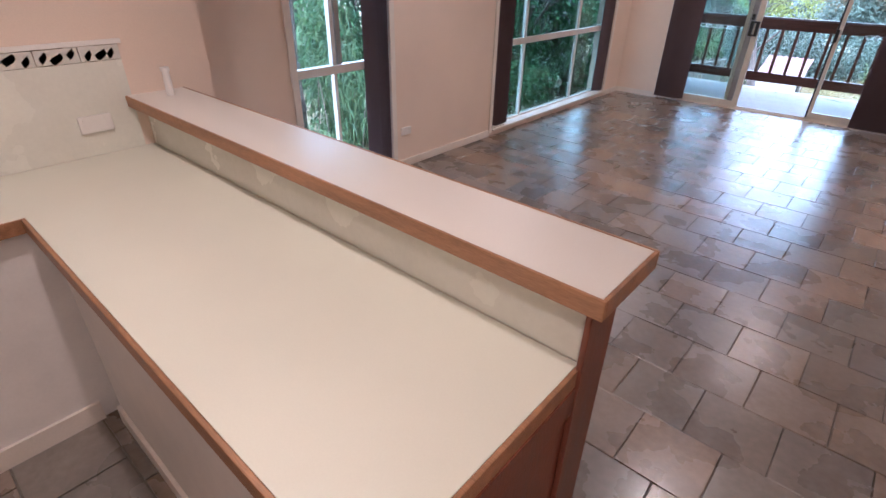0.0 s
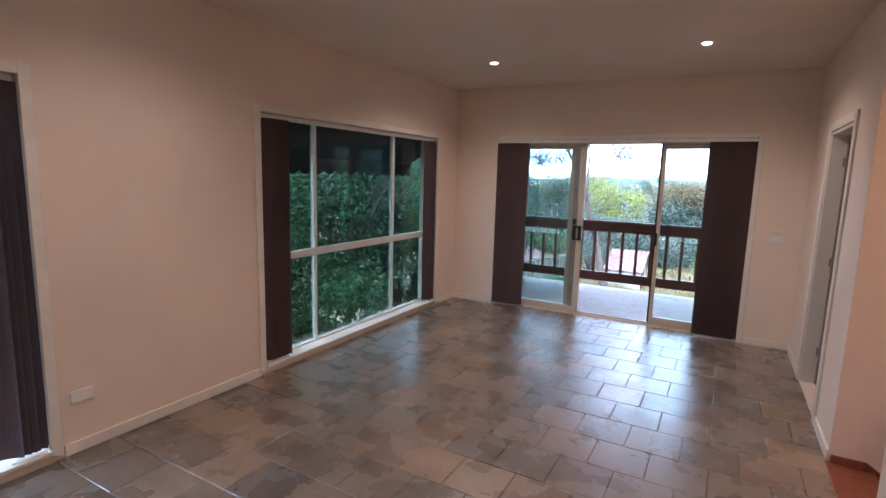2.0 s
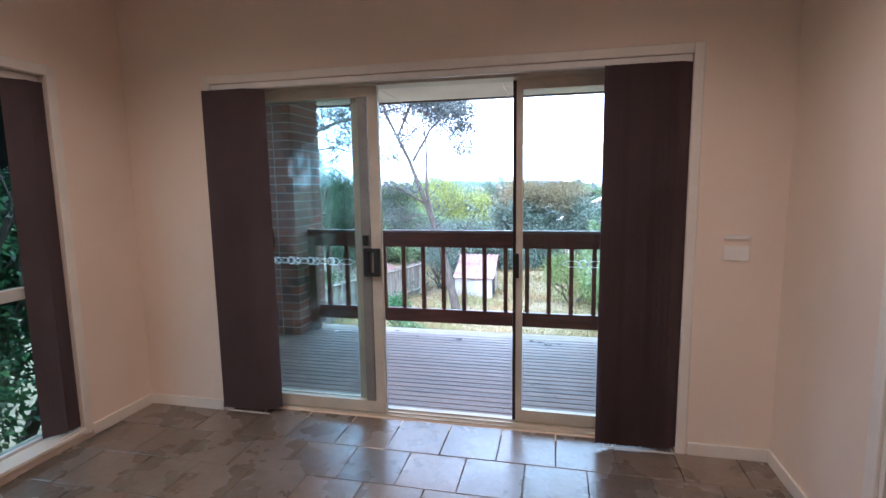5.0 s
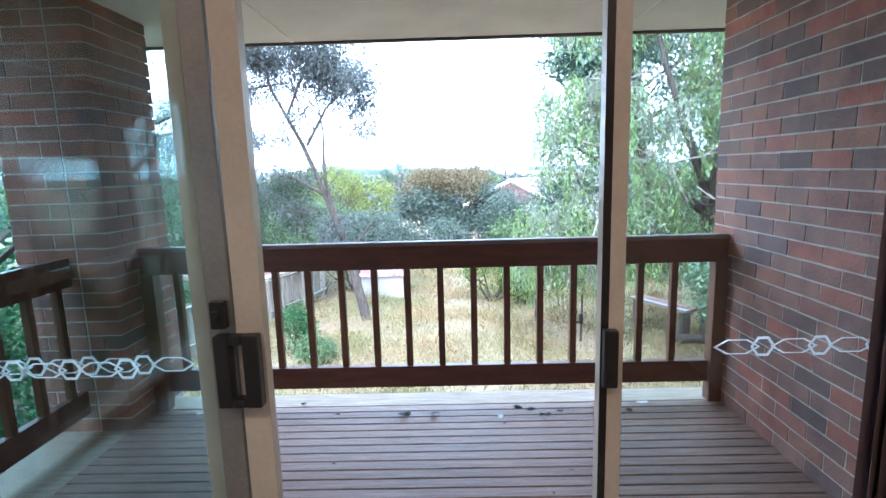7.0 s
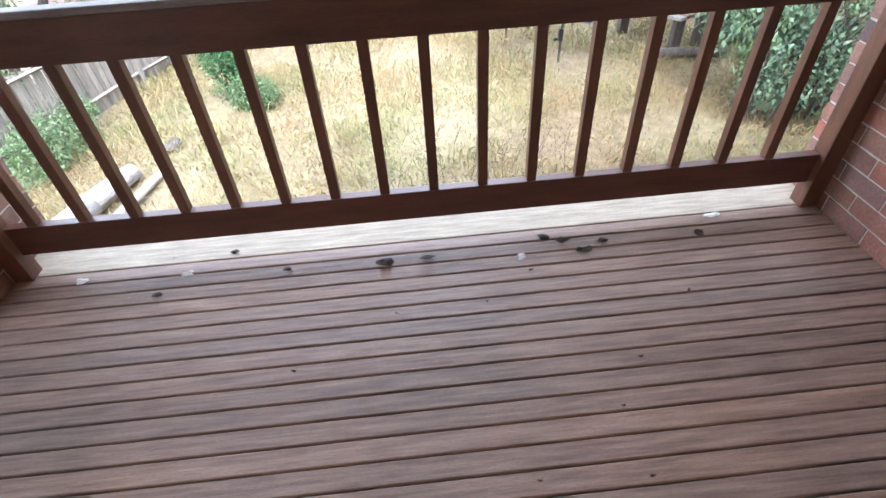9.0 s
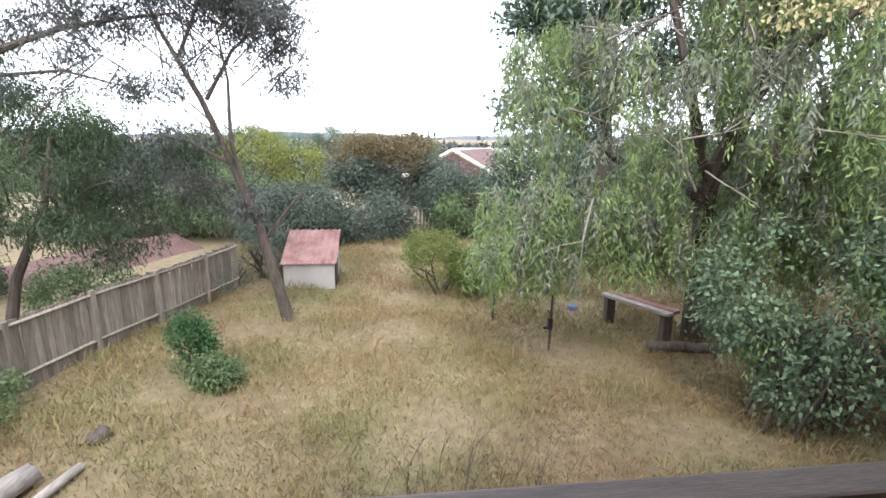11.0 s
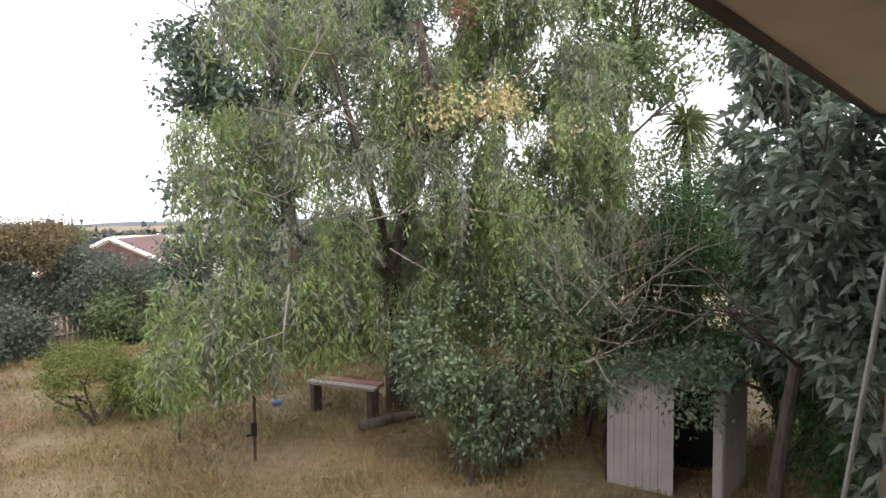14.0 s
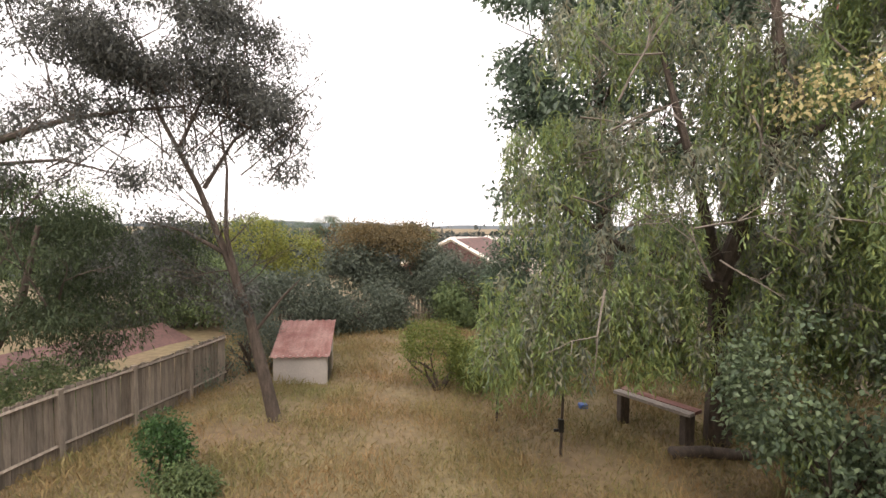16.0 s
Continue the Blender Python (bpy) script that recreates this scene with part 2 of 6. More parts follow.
LIMELEAF = leaf_mat("lime_leaf", (0.20, 0.215, 0.06), [(0.7, 0.78, 0.7), (1, 1, 0.9), (1.2, 1.15, 0.9)])
RUSTLEAF = leaf_mat("bronze_leaf", (0.15, 0.115, 0.06), [(0.7, 0.75, 0.75), (1, 1, 1), (1.2, 1.1, 0.9)])
BLUELEAF = leaf_mat("blue_green_leaf", (0.115, 0.138, 0.108), [(0.65, 0.7, 0.72), (1, 1, 1), (1.25, 1.2, 1.1)])
CREAMLEAF = leaf_mat("cream_blossom", (0.52, 0.44, 0.23), [(0.75, 0.75, 0.7), (1, 1, 1), (1.1, 1.1, 1.05)])
WATTLE = leaf_mat("dull_wattle_leaf", (0.06, 0.082, 0.046), [(0.6, 0.65, 0.65), (1, 1, 0.95), (1.3, 1.25, 1.05), (0.85, 0.95, 0.9)])
DARKPALING = mat("dark_old_paling", (0.085, 0.085, 0.085), 0.9, var=0.3, scale=3, fine=40, bump=0.35, stretch=(8, 8, 1), rand="object")
BAMBOO = leaf_mat("bamboo_leaf", (0.115, 0.17, 0.085), [(0.5, 0.6, 0.6), (1, 1, 1), (1.5, 1.4, 1.2), (0.8, 0.95, 0.9)])
GREYLEAF = leaf_mat("long_grey_green_leaf", (0.165, 0.205, 0.155), [(0.6, 0.65, 0.65), (1, 1, 1), (1.35, 1.3, 1.25), (0.85, 0.95, 0.9)], 0.38)
REDLEAF = leaf_mat("dead_red_leaf", (0.30, 0.12, 0.10), [(0.7, 0.7, 0.7), (1, 1, 1), (1.2, 1.1, 1.0)])
TRUNKBARK = mat("grey_brown_bark", (0.135, 0.115, 0.10), 0.9, var=0.4, scale=5, fine=34, bump=0.6, stretch=(2, 2, 0.6))
LINER = mat("matt_black_liner", (0.012, 0.011, 0.010), 0.9, var=0.3, scale=9, fine=60, bump=0.2, spec=0.1)
WORNROOF = mat("weathered_roof_tile", (0.115, 0.062, 0.055), 0.85, var=0.3, scale=1.5, fine=12, bump=0.3)
# Brown tone puts the unlit side room's shade into the door's colour.
DOORSHADE = mat("shade_brown_door", (0.27, 0.215, 0.18), 0.5, var=0.08, scale=3, fine=90, bump=0.04)
BULB = glow_mat("bulb_glow", (1.0, 0.80, 0.58), 14)
STAINCAP = mat("greyed_stain", (0.17, 0.135, 0.12), 0.5, var=0.3, scale=5, fine=50, bump=0.2, stretch=(1, 8, 8))
SHEDGREEN = mat("faded_green_sheet", (0.09, 0.17, 0.12), 0.6, var=0.3, scale=3, fine=30, bump=0.15)
BLUETARP = mat("blue_plastic", (0.06, 0.12, 0.32), 0.5, var=0.2, scale=9, fine=40, bump=0.3)
CANVAS = mat("dark_canvas", (0.022, 0.024, 0.022), 0.9, var=0.2, scale=3, fine=200, bump=0.1)
FARROOF = mat("grey_roof_tile", (0.22, 0.20, 0.20), 0.8, var=0.2, scale=1, fine=8, bump=0.1)
# Blue grey base colour stands for the haze over the far hills.
HAZEHILL = mat("haze_tinted_hill", (0.19, 0.225, 0.26), 0.9, var=0.1, scale=0.004, fine=0.02, bump=0)
OVALLEAF = leaf_mat("oval_leaf", (0.15, 0.20, 0.125), [(0.6, 0.65, 0.7), (1, 1, 1), (1.4, 1.35, 1.2), (0.85, 0.95, 0.9)])
STRAPLEAF = leaf_mat("strap_leaf", (0.16, 0.19, 0.08), [(0.6, 0.65, 0.6), (1, 1, 1), (1.3, 1.25, 1.1)])
LEMON = leaf_mat("citrus_leaf", (0.15, 0.185, 0.055), [(0.6, 0.68, 0.6), (1, 1, 1), (1.3, 1.2, 1.0)])
HEDGE = leaf_mat("hedge_leaf", (0.06, 0.12, 0.05), [(0.45, 0.55, 0.5), (1, 1, 1), (1.5, 1.5, 1.2), (0.8, 0.9, 0.8)], 0.4)

# ---- builders ----


def box(bm, x0, y0, z0, x1, y1, z1):
    r = bmesh.ops.create_cube(bm, size=1)
    bmesh.ops.transform(bm, verts=r["verts"], matrix=Matrix.LocRotScale(((x0 + x1) / 2, (y0 + y1) / 2, (z0 + z1) / 2), None, (abs(x1 - x0), abs(y1 - y0), abs(z1 - z0))))
    return r["verts"]


def boxes(*rows, bevel=0.0):
    bm = bmesh.new()
    for row in rows:
        box(bm, *row)
    if bevel:
        bmesh.ops.bevel(bm, geom=bm.edges[:], offset=bevel, segments=2, profile=0.6, affect="EDGES")
    return bm


def tube(bm, a, b, r0, r1, sides=8):
    a, b = Vector(a), Vector(b)
    d = b - a
    q = d.to_track_quat("Z", "Y")
    m = Matrix.Translation((a + b) / 2) @ q.to_matrix().to_4x4()
    return bmesh.ops.create_cone(bm, cap_ends=True, segments=sides, radius1=r0, radius2=r1, depth=d.length, matrix=m)["verts"]


def mesh_of(name, bm, material):
    me = bpy.data.meshes.new(name)
    bm.to_mesh(me)
    bm.free()
    me.materials.append(material)
    return me


def thing(name, at=(0, 0, 0), label="", category="", group="", kind=""):
    o = new(name)
    o.empty_display_size = 0.1
    o.location = at
    return tagged(o, label, category, group, kind)


def offset_of(parent):
    v = Vector((0, 0, 0))
    while parent:
        v += parent.location
        parent = parent.parent
    return v


def part(name, bm, material, parent, label="", smooth=False):
    """One mesh, given in world metres, under a thing or a part."""
    off = offset_of(parent)
    if off.length:
        bmesh.ops.translate(bm, verts=bm.verts[:], vec=-off)
    if smooth:
        for f in bm.faces:
            f.smooth = True
    o = new(name, mesh_of(name, bm, material))
    o.parent = parent
    return tagged(o, label)


def single(name, bm, material, label="", category="", kind="", group="", smooth=False):
    if smooth:
        for f in bm.faces:
            f.smooth = True
    return tagged(new(name, mesh_of(name, bm, material)), label, category, group, kind)


def piece(name, me, parent, at, rot=(0, 0, 0)):
    o = new(name, me)
    o.parent = parent
    o.matrix_basis = pose(*(Vector(at) - offset_of(parent)), *rot)
    return o


def np_mesh(name, verts, faces, material, parent=None):
    """A mesh of many equal faces from arrays: verts (n,3), faces (m,k)."""
    me = bpy.data.meshes.new(name)
    v = np.asarray(verts, dtype=np.float32)
    if parent is not None:
        v = v - np.array(offset_of(parent), dtype=np.float32)
    f = np.asarray(faces, dtype=np.int32)
    k = f.shape[1]
    me.vertices.add(len(v))
    me.vertices.foreach_set("co", v.ravel())
    me.loops.add(f.size)
    me.loops.foreach_set("vertex_index", f.ravel())
    me.polygons.add(len(f))
    me.polygons.foreach_set("loop_start", np.arange(0, f.size, k, dtype=np.int32))
    me.update(calc_edges=True)
    me.materials.append(material)
    o = new(name, me)
    o.parent = parent
    return o


rng = np.random.default_rng(7)


def unit(v):
    return v / np.maximum(np.linalg.norm(v, axis=1, keepdims=True), 1e-6)


def leaf_arrays(pos, way, length, width, droop=0.0):
    """Six-point folded leaves at pos along way; returns verts and quads."""
    n = len(pos)
    way = unit(way)
    side = unit(np.cross(way, rng.normal(size=(n, 3))))
    up = np.cross(side, way)
    ln = (np.asarray(length) * rng.uniform(0.7, 1.25, n))[:, None]
    wd = (np.asarray(width) * rng.uniform(0.75, 1.2, n))[:, None]
    base = pos
    mid = pos + way * ln * 0.5 + up * wd * 0.2
    tip = pos + way * ln - np.array([0, 0, 1.0]) * ln * droop
    verts = np.stack([base, mid - side * wd * 0.5, tip, mid + side * wd * 0.5], 1).reshape(-1, 3)
    return verts, np.arange(n * 4, dtype=np.int32).reshape(n, 4)


def shell_points(blobs, n, hollow=0.55):
    """Points in ellipsoids (x, y, z, rx, ry, rz), more of them near the skin, in uneven clumps."""
    vol = np.array([b[3] * b[4] * b[5] for b in blobs]) ** 0.75
    which = rng.choice(len(blobs), n, p=vol / vol.sum())
    b = np.array(blobs)[which]
    d = unit(rng.normal(size=(n, 3)))
    r = rng.uniform(hollow, 1.0, n) ** 0.6
    p = b[:, :3] + d * b[:, 3:] * r[:, None]
    wob = np.sin(p[:, 0] * 2.3 + p[:, 2]) + np.sin(p[:, 1] * 2.9 - p[:, 2] * 1.7) + np.sin(p[:, 2] * 3.3 + p[:, 0] * 1.3)
    keep = wob > rng.uniform(-1.7, 1.0, n)
    return p[keep], d[keep]


def scatter(boxes_, seed):
    """Small clumps (ellipsoids) strewn through boxes (x, y, z, half sizes, count, radius)."""
    r = random.Random(seed)
    out = []
    for x, y, z, hx, hy, hz, count, rad in boxes_:
        for _ in range(count):
            q = rad * r.uniform(0.55, 1.3)
            out.append((x + hx * r.uniform(-1, 1), y + hy * r.uniform(-1, 1), z + hz * r.uniform(-1, 1), q * r.uniform(1, 1.7), q * r.uniform(0.9, 1.3), q * r.uniform(0.5, 0.8)))
    return out


def crown(name, parent, blobs, n, length, width, material, droop=0.2, hollow=0.5, cluster=5, spread=0.12, label=""):
    p, d = shell_points(blobs, n // cluster, hollow)
    p = np.repeat(p, cluster, 0) + rng.normal(size=(len(p) * cluster, 3)) * spread
    w = np.repeat(d, cluster, 0) * 0.6 + rng.normal(size=p.shape) * 0.8 - np.array([0, 0, droop])
    v, f = leaf_arrays(p, w, length, width, droop)
    return tagged(np_mesh(name, v, f, material, parent), label)


def hanging(name, parent, blobs, strands, material, drop=(0.5, 1.5), step=0.045, length=0.135, width=0.030, label="", floor=-2.6):
    """Weeping foliage: strands that fall from the crown with narrow leaves on both sides."""
    p, d = shell_points(blobs, strands // 5, 0.35)
    p = np.repeat(p, 5, 0) + rng.normal(size=(len(p) * 5, 3)) * 0.075
    d = np.repeat(d, 5, 0)
    n = len(p)
    fall = rng.uniform(*drop, n)
    out = d * np.array([1, 1, 0]) * rng.uniform(0.05, 0.35, (n, 1))
    k = int(drop[1] / step)
    s = np.linspace(0, 1, k)
    pos = p[:, None, :] + out[:, None, :] * np.sqrt(s)[None, :, None]
    pos[:, :, 2] -= fall[:, None] * s[None, :]
    pos += rng.normal(size=pos.shape) * 0.012
    q = pos.reshape(-1, 3)
    keep = (q[:, 2] > floor) & (rng.random(len(q)) < np.repeat(fall / drop[1], k))
    q = q[keep]
    w = rng.normal(size=q.shape) * 0.5 + np.array([0, 0, -0.75])
    v, f = leaf_arrays(q, w, length, width, 0.1)
    return tagged(np_mesh(name, v, f, material, parent), label)


def limb(bm, pts, r0, r1, sides=8):
    """A bent, tapering branch through pts."""
    n = len(pts)
    for i in range(n - 1):
        ra = r0 + (r1 - r0) * i / (n - 1)
        rb = r0 + (r1 - r0) * (i + 1) / (n - 1)
        tube(bm, pts[i], pts[i + 1], ra, rb, sides)


def fork(bm, base, way, length, radius, depth, spread=0.7, sides=6):
    """Branches that fork again and again from base."""
    base, way = Vector(base), Vector(way).normalized()
    bend = Vector((random.uniform(-1, 1), random.uniform(-1, 1), random.uniform(-0.6, 0.8))) * 0.25
    mid = base + (way + bend * 0.5).normalized() * length * 0.5
    end = mid + (way + bend).normalized() * length * 0.5
    tube(bm, base, mid, radius, radius * 0.85, sides)
    tube(bm, mid, end, radius * 0.85, radius * 0.65, sides)
    if depth > 0:
        for _ in range(random.choice((2, 2, 3))):
            w = (end - mid).normalized() + Vector((random.uniform(-1, 1), random.uniform(-1, 1), random.uniform(-0.5, 0.9))) * spread
            fork(bm, end, w, length * random.uniform(0.6, 0.85), radius * 0.6, depth - 1, spread, max(4, sides - 1))


def stems(parent, count, spot, way, length, radius, material, name="stem", depth=2, spread=0.6):
    """Forking stems, each a part of its own; spot and way give a new place and direction at each call."""
    for _ in range(count):
        bm = bmesh.new()
        fork(bm, spot(), way(), length, radius, depth, spread, 5)
        part(name, bm, material, parent)


U = random.uniform


def wall_boxes(axis, at0, at1, lo, hi, z0, z1, holes):
    """Boxes of a wall that runs along axis from lo to hi, between the faces at0 and at1, round holes (a, b, za, zb)."""
    rows, cuts = [], sorted(holes)

    def put(a, b, za, zb):
        if b - a > 1e-4 and zb - za > 1e-4:
            rows.append((at0, a, za, at1, b, zb) if axis == "y" else (a, at0, za, b, at1, zb))
    cur = lo
    for a, b, za, zb in cuts:
        put(cur, a, z0, z1)
        put(a, b, z0, za)
        put(a, b, zb, z1)
        cur = b
    put(cur, hi, z0, z1)
    return boxes(*rows)

# ---- large structure: living room and kitchen ----
XL, XR, YS = -3.15, 0.68, -0.08
WIN1, WIN2 = (-5.70, -4.80, 0.05, 2.09), (-3.30, -0.60, 0.05, 2.09)
DOOR = (-1.82, -0.95, 0.0, 2.07)
SLIDE = (-2.52, 0.22, 0.0, 2.10)
single("wall_west", wall_boxes("y", XL - 0.24, XL, -6.65, YS, -0.2, CEIL, [WIN1, WIN2]), PAINT, "cream painted plaster wall with two low windows", "wall", "structure")
single("wall_north", wall_boxes("x", YS, 0.17, XL - 0.24, XR + 0.2, -0.2, CEIL, [SLIDE]), PAINT, "cream painted plaster wall round the sliding doors", "wall", "structure")
single("wall_east", wall_boxes("y", XR, XR + 0.11, -2.39, YS, -0.2, CEIL, [DOOR]), PAINT, "cream painted plaster wall with a doorway", "wall", "structure")
single("wall_stair", boxes((XR - 0.09, -2.39, -2.0, 4.2, -2.30, CEIL)), PAINT, "plaster wall beside the stair going down", "wall", "structure").location = (0.2, 0, 0)
single("wall_east_kitchen", boxes((XR, -10.0, -0.2, XR + 0.2, -3.35, CEIL)), PAINT, "cream painted plaster wall", "wall", "structure")
single("wall_stair_south", boxes((XR + 0.2, -3.55, -2.0, 4.4, -3.35, CEIL)), PAINT, "plaster wall on the far side of the stair", "wall", "structure")
single("wall_stair_end", boxes((4.4, -3.55, -2.0, 4.6, 0.17, CEIL)), PAINT, "plaster wall closing stair and side room", "wall", "structure")
single("wall_kitchen", boxes((-3.39, -10.0, -0.2, -2.42, -6.65, CEIL)), PAINT, "cream painted kitchen wall standing forward of the window wall", "wall", "structure")
single("wall_south", boxes((-2.42, -10.2, -0.2, XR + 0.2, -10.0, CEIL)), PAINT, "cream painted end wall of the kitchen", "wall", "structure")
single("wall_side_room", wall_boxes("x", 0.0, 0.17, XR + 0.2, 4.4, -0.2, CEIL, [(1.45, 2.9, 0.5, 1.95)]), PAINT, "side room wall with a window", "wall", "structure")
single("ceiling", boxes((-3.4, -10.2, CEIL, 4.6, 0.17, CEIL + 0.15)), CEILING, "cream painted flat ceiling", "ceiling", "structure")

floor = single("floor", boxes((-3.15, -10.0, -0.2, XR + 0.2, YS + 0.001, -0.008), (SLIDE[0], YS, -0.2, SLIDE[1], 0.02, -0.008), (XR + 0.2, -2.3, -0.2, 4.4, 0.0, -0.008)), GROUT,
               "slate tile floor with dark joints", "floor", "structure")
step_mat = REDWOOD
stair = thing("staircase", (0.95, -2.85, -2.0), "red brown timber stair going down beside the wall", "stairs", kind="structure")
for k in range(9):
    part("tread", boxes((0.88 + 0.26 * k, -3.35, -0.20 - 0.18 * k - 0.18, 0.88 + 0.26 * (k + 1) + 0.02, -2.39, -0.165 - 0.18 * k), bevel=0.006), step_mat, stair)
part("nosing", boxes((0.66, -3.35, -0.045, 0.90, -2.392, 0.004), bevel=0.012), step_mat, stair)
bm = bmesh.new()
for a, b in (((0.69, 0.0), (0.86, 0.0)), ((0.86, 0.0), (3.1, -1.55))):
    vs = [bm.verts.new((x, y, z + dz)) for (x, z), dz in ((a, -0.17), (b, -0.17), (b, 0.045), (a, 0.045)) for y in (-2.415, -2.391)]
    for f in ((0, 2, 4, 6), (1, 7, 5, 3), (0, 1, 3, 2), (2, 3, 5, 4), (4, 5, 7, 6), (6, 7, 1, 0)):
        bm.faces.new([vs[i] for i in f])
part("stringer", bm, step_mat, stair)
rail = thing("handrail", (1.0, -2.45, 0.45), "dark red brown timber handrail on the stair wall", "handrail")
bm = bmesh.new()
tube(bm, (0.97, -2.47, 0.52), (3.0, -2.47, -0.9), 0.045, 0.045, 10)
part("grip", bm, REDWOOD, rail)
part("bracket", boxes((1.5, -2.47, 0.05, 1.53, -2.391, 0.12)), BLACK, rail)


def baseboard(x0, y0, x1, y1):
    single("baseboard", boxes((x0, y0, 0.0, x1, y1, 0.07), bevel=0.004), TRIM, "cream painted low skirting board", "baseboard", "structure")


baseboard(XL, -6.65, XL + 0.014, WIN1[0] - 0.06)
baseboard(XL, WIN1[1] + 0.06, XL + 0.014, WIN2[0] - 0.06)
baseboard(XL, WIN2[1] + 0.06, XL + 0.014, YS)
baseboard(XL + 0.014, YS - 0.014, SLIDE[0] - 0.06, YS)
baseboard(SLIDE[1] + 0.06, YS - 0.014, XR - 0.014, YS)
baseboard(XR - 0.014, DOOR[1] + 0.07, XR, YS)
baseboard(XR - 0.014, -2.385, XR, DOOR[0] - 0.07)
baseboard(XR - 0.014, -9.98, XR, -3.36)


def casing(name, axis, face, out, lo, hi, z0, z1, w=0.055, t=0.016, foot=False, label="cream painted timber architrave"):
    """Flat trim round an opening on the face of a wall; out: +1 or -1, the side it stands on."""
    a, b = sorted((face, face + out * t))
    rows = [(lo - w, lo, z0, z1 + w), (hi, hi + w, z0, z1 + w), (lo, hi, z1, z1 + w)]
    if foot:
        rows.append((lo - w, hi + w, z0 - 0.03, z0))
    bm = bmesh.new()
    for u0, u1, v0, v1 in rows:
        box(bm, *((a, u0, v0, b, u1, v1) if axis == "y" else (u0, a, v0, u1, b, v1)))
    bmesh.ops.bevel(bm, geom=bm.edges[:], offset=0.003, segments=1, affect="EDGES")
    return single(name, bm, TRIM, label, "architrave", "structure")


casing("trim_window_1", "y", XL, 1, WIN1[0], WIN1[1], 0.03, WIN1[3])
casing("trim_window_2", "y", XL, 1, WIN2[0], WIN2[1], 0.03, WIN2[3])
casing("trim_slider", "x", YS, -1, SLIDE[0], SLIDE[1], 0.0, SLIDE[3], w=0.05, t=0.010)
casing("trim_door", "y", XR, -1, DOOR[0], DOOR[1], 0.0, DOOR[3], w=0.065)
single("door_jamb", boxes((XR - 0.002, DOOR[0] + 0.0005, 0, XR + 0.112, DOOR[0] + 0.025, DOOR[3]), (XR - 0.002, DOOR[1] - 0.025, 0, XR + 0.112, DOOR[1] - 0.0005, DOOR[3]),
                          (XR - 0.002, DOOR[0] + 0.025, DOOR[3] - 0.025, XR + 0.112, DOOR[1] - 0.025, DOOR[3] - 0.0005)), TRIM, "cream painted door jamb", "door jamb", "structure")


def window(name, hole, mullions, transom, x, screens=()):
    y0, y1, z0, z1 = hole
    w = thing(name, (x, (y0 + y1) / 2, z0), "tall aluminium window reaching almost to the floor", "window", kind="structure")
    f = 0.035
    part("window_frame", boxes((x - 0.03, y0, z0, x + 0.03, y0 + f, z1), (x - 0.03, y1 - f, z0, x + 0.03, y1, z1), (x - 0.03, y0 + f, z0, x + 0.03, y1 - f, z0 + f),
                               (x - 0.03, y0 + f, z1 - f, x + 0.03, y1 - f, z1)), ALUWHITE, w)
    part("transom", boxes((x - 0.028, y0 + f, transom - 0.032, x + 0.034, y1 - f, transom + 0.032), bevel=0.004), ALUWHITE, w)
    for m in mullions:
        part("mullion", boxes((x - 0.02, m - 0.018, transom + 0.033, x + 0.024, m + 0.018, z1 - f - 0.001), bevel=0.003), ALUWHITE, w)
        part("mullion", boxes((x - 0.02, m - 0.014, z0 + f + 0.001, x + 0.024, m + 0.014, transom - 0.033), bevel=0.003), ALUWHITE, w)
    edges = [y0 + f] + list(mullions) + [y1 - f]
    for i in range(len(edges) - 1):
        for za, zb in ((z0 + f, transom - 0.033), (transom + 0.033, z1 - f)):
            g = part("pane", boxes((x - 0.003, edges[i] + 0.016, za, x + 0.003, edges[i + 1] - 0.016, zb)), GLASS_DIM if i in screens else GLASS, w)
            g.visible_shadow = False
    part("window_sill", boxes((x + 0.03, y0 + 0.001, z0 + 0.0005, XL + 0.03, y1 - 0.001, z0 + 0.022), bevel=0.004), TRIM, w, "cream painted timber sill")
    return w


w1 = window("window_1", WIN1, [-5.28], 0.935, XL - 0.13)
part("sash_stile", boxes((XL - 0.125, -5.255, 0.97, XL - 0.095, -5.215, 2.05), bevel=0.003), ALUDARK, w1)
part("latch", boxes((XL - 0.10, -5.67, 1.28, XL - 0.07, -5.645, 1.40), bevel=0.005), BLACK, w1)
w2 = window("window_2", WIN2, [-2.598, -1.372], 0.92, XL - 0.13, (0, 1, 2))


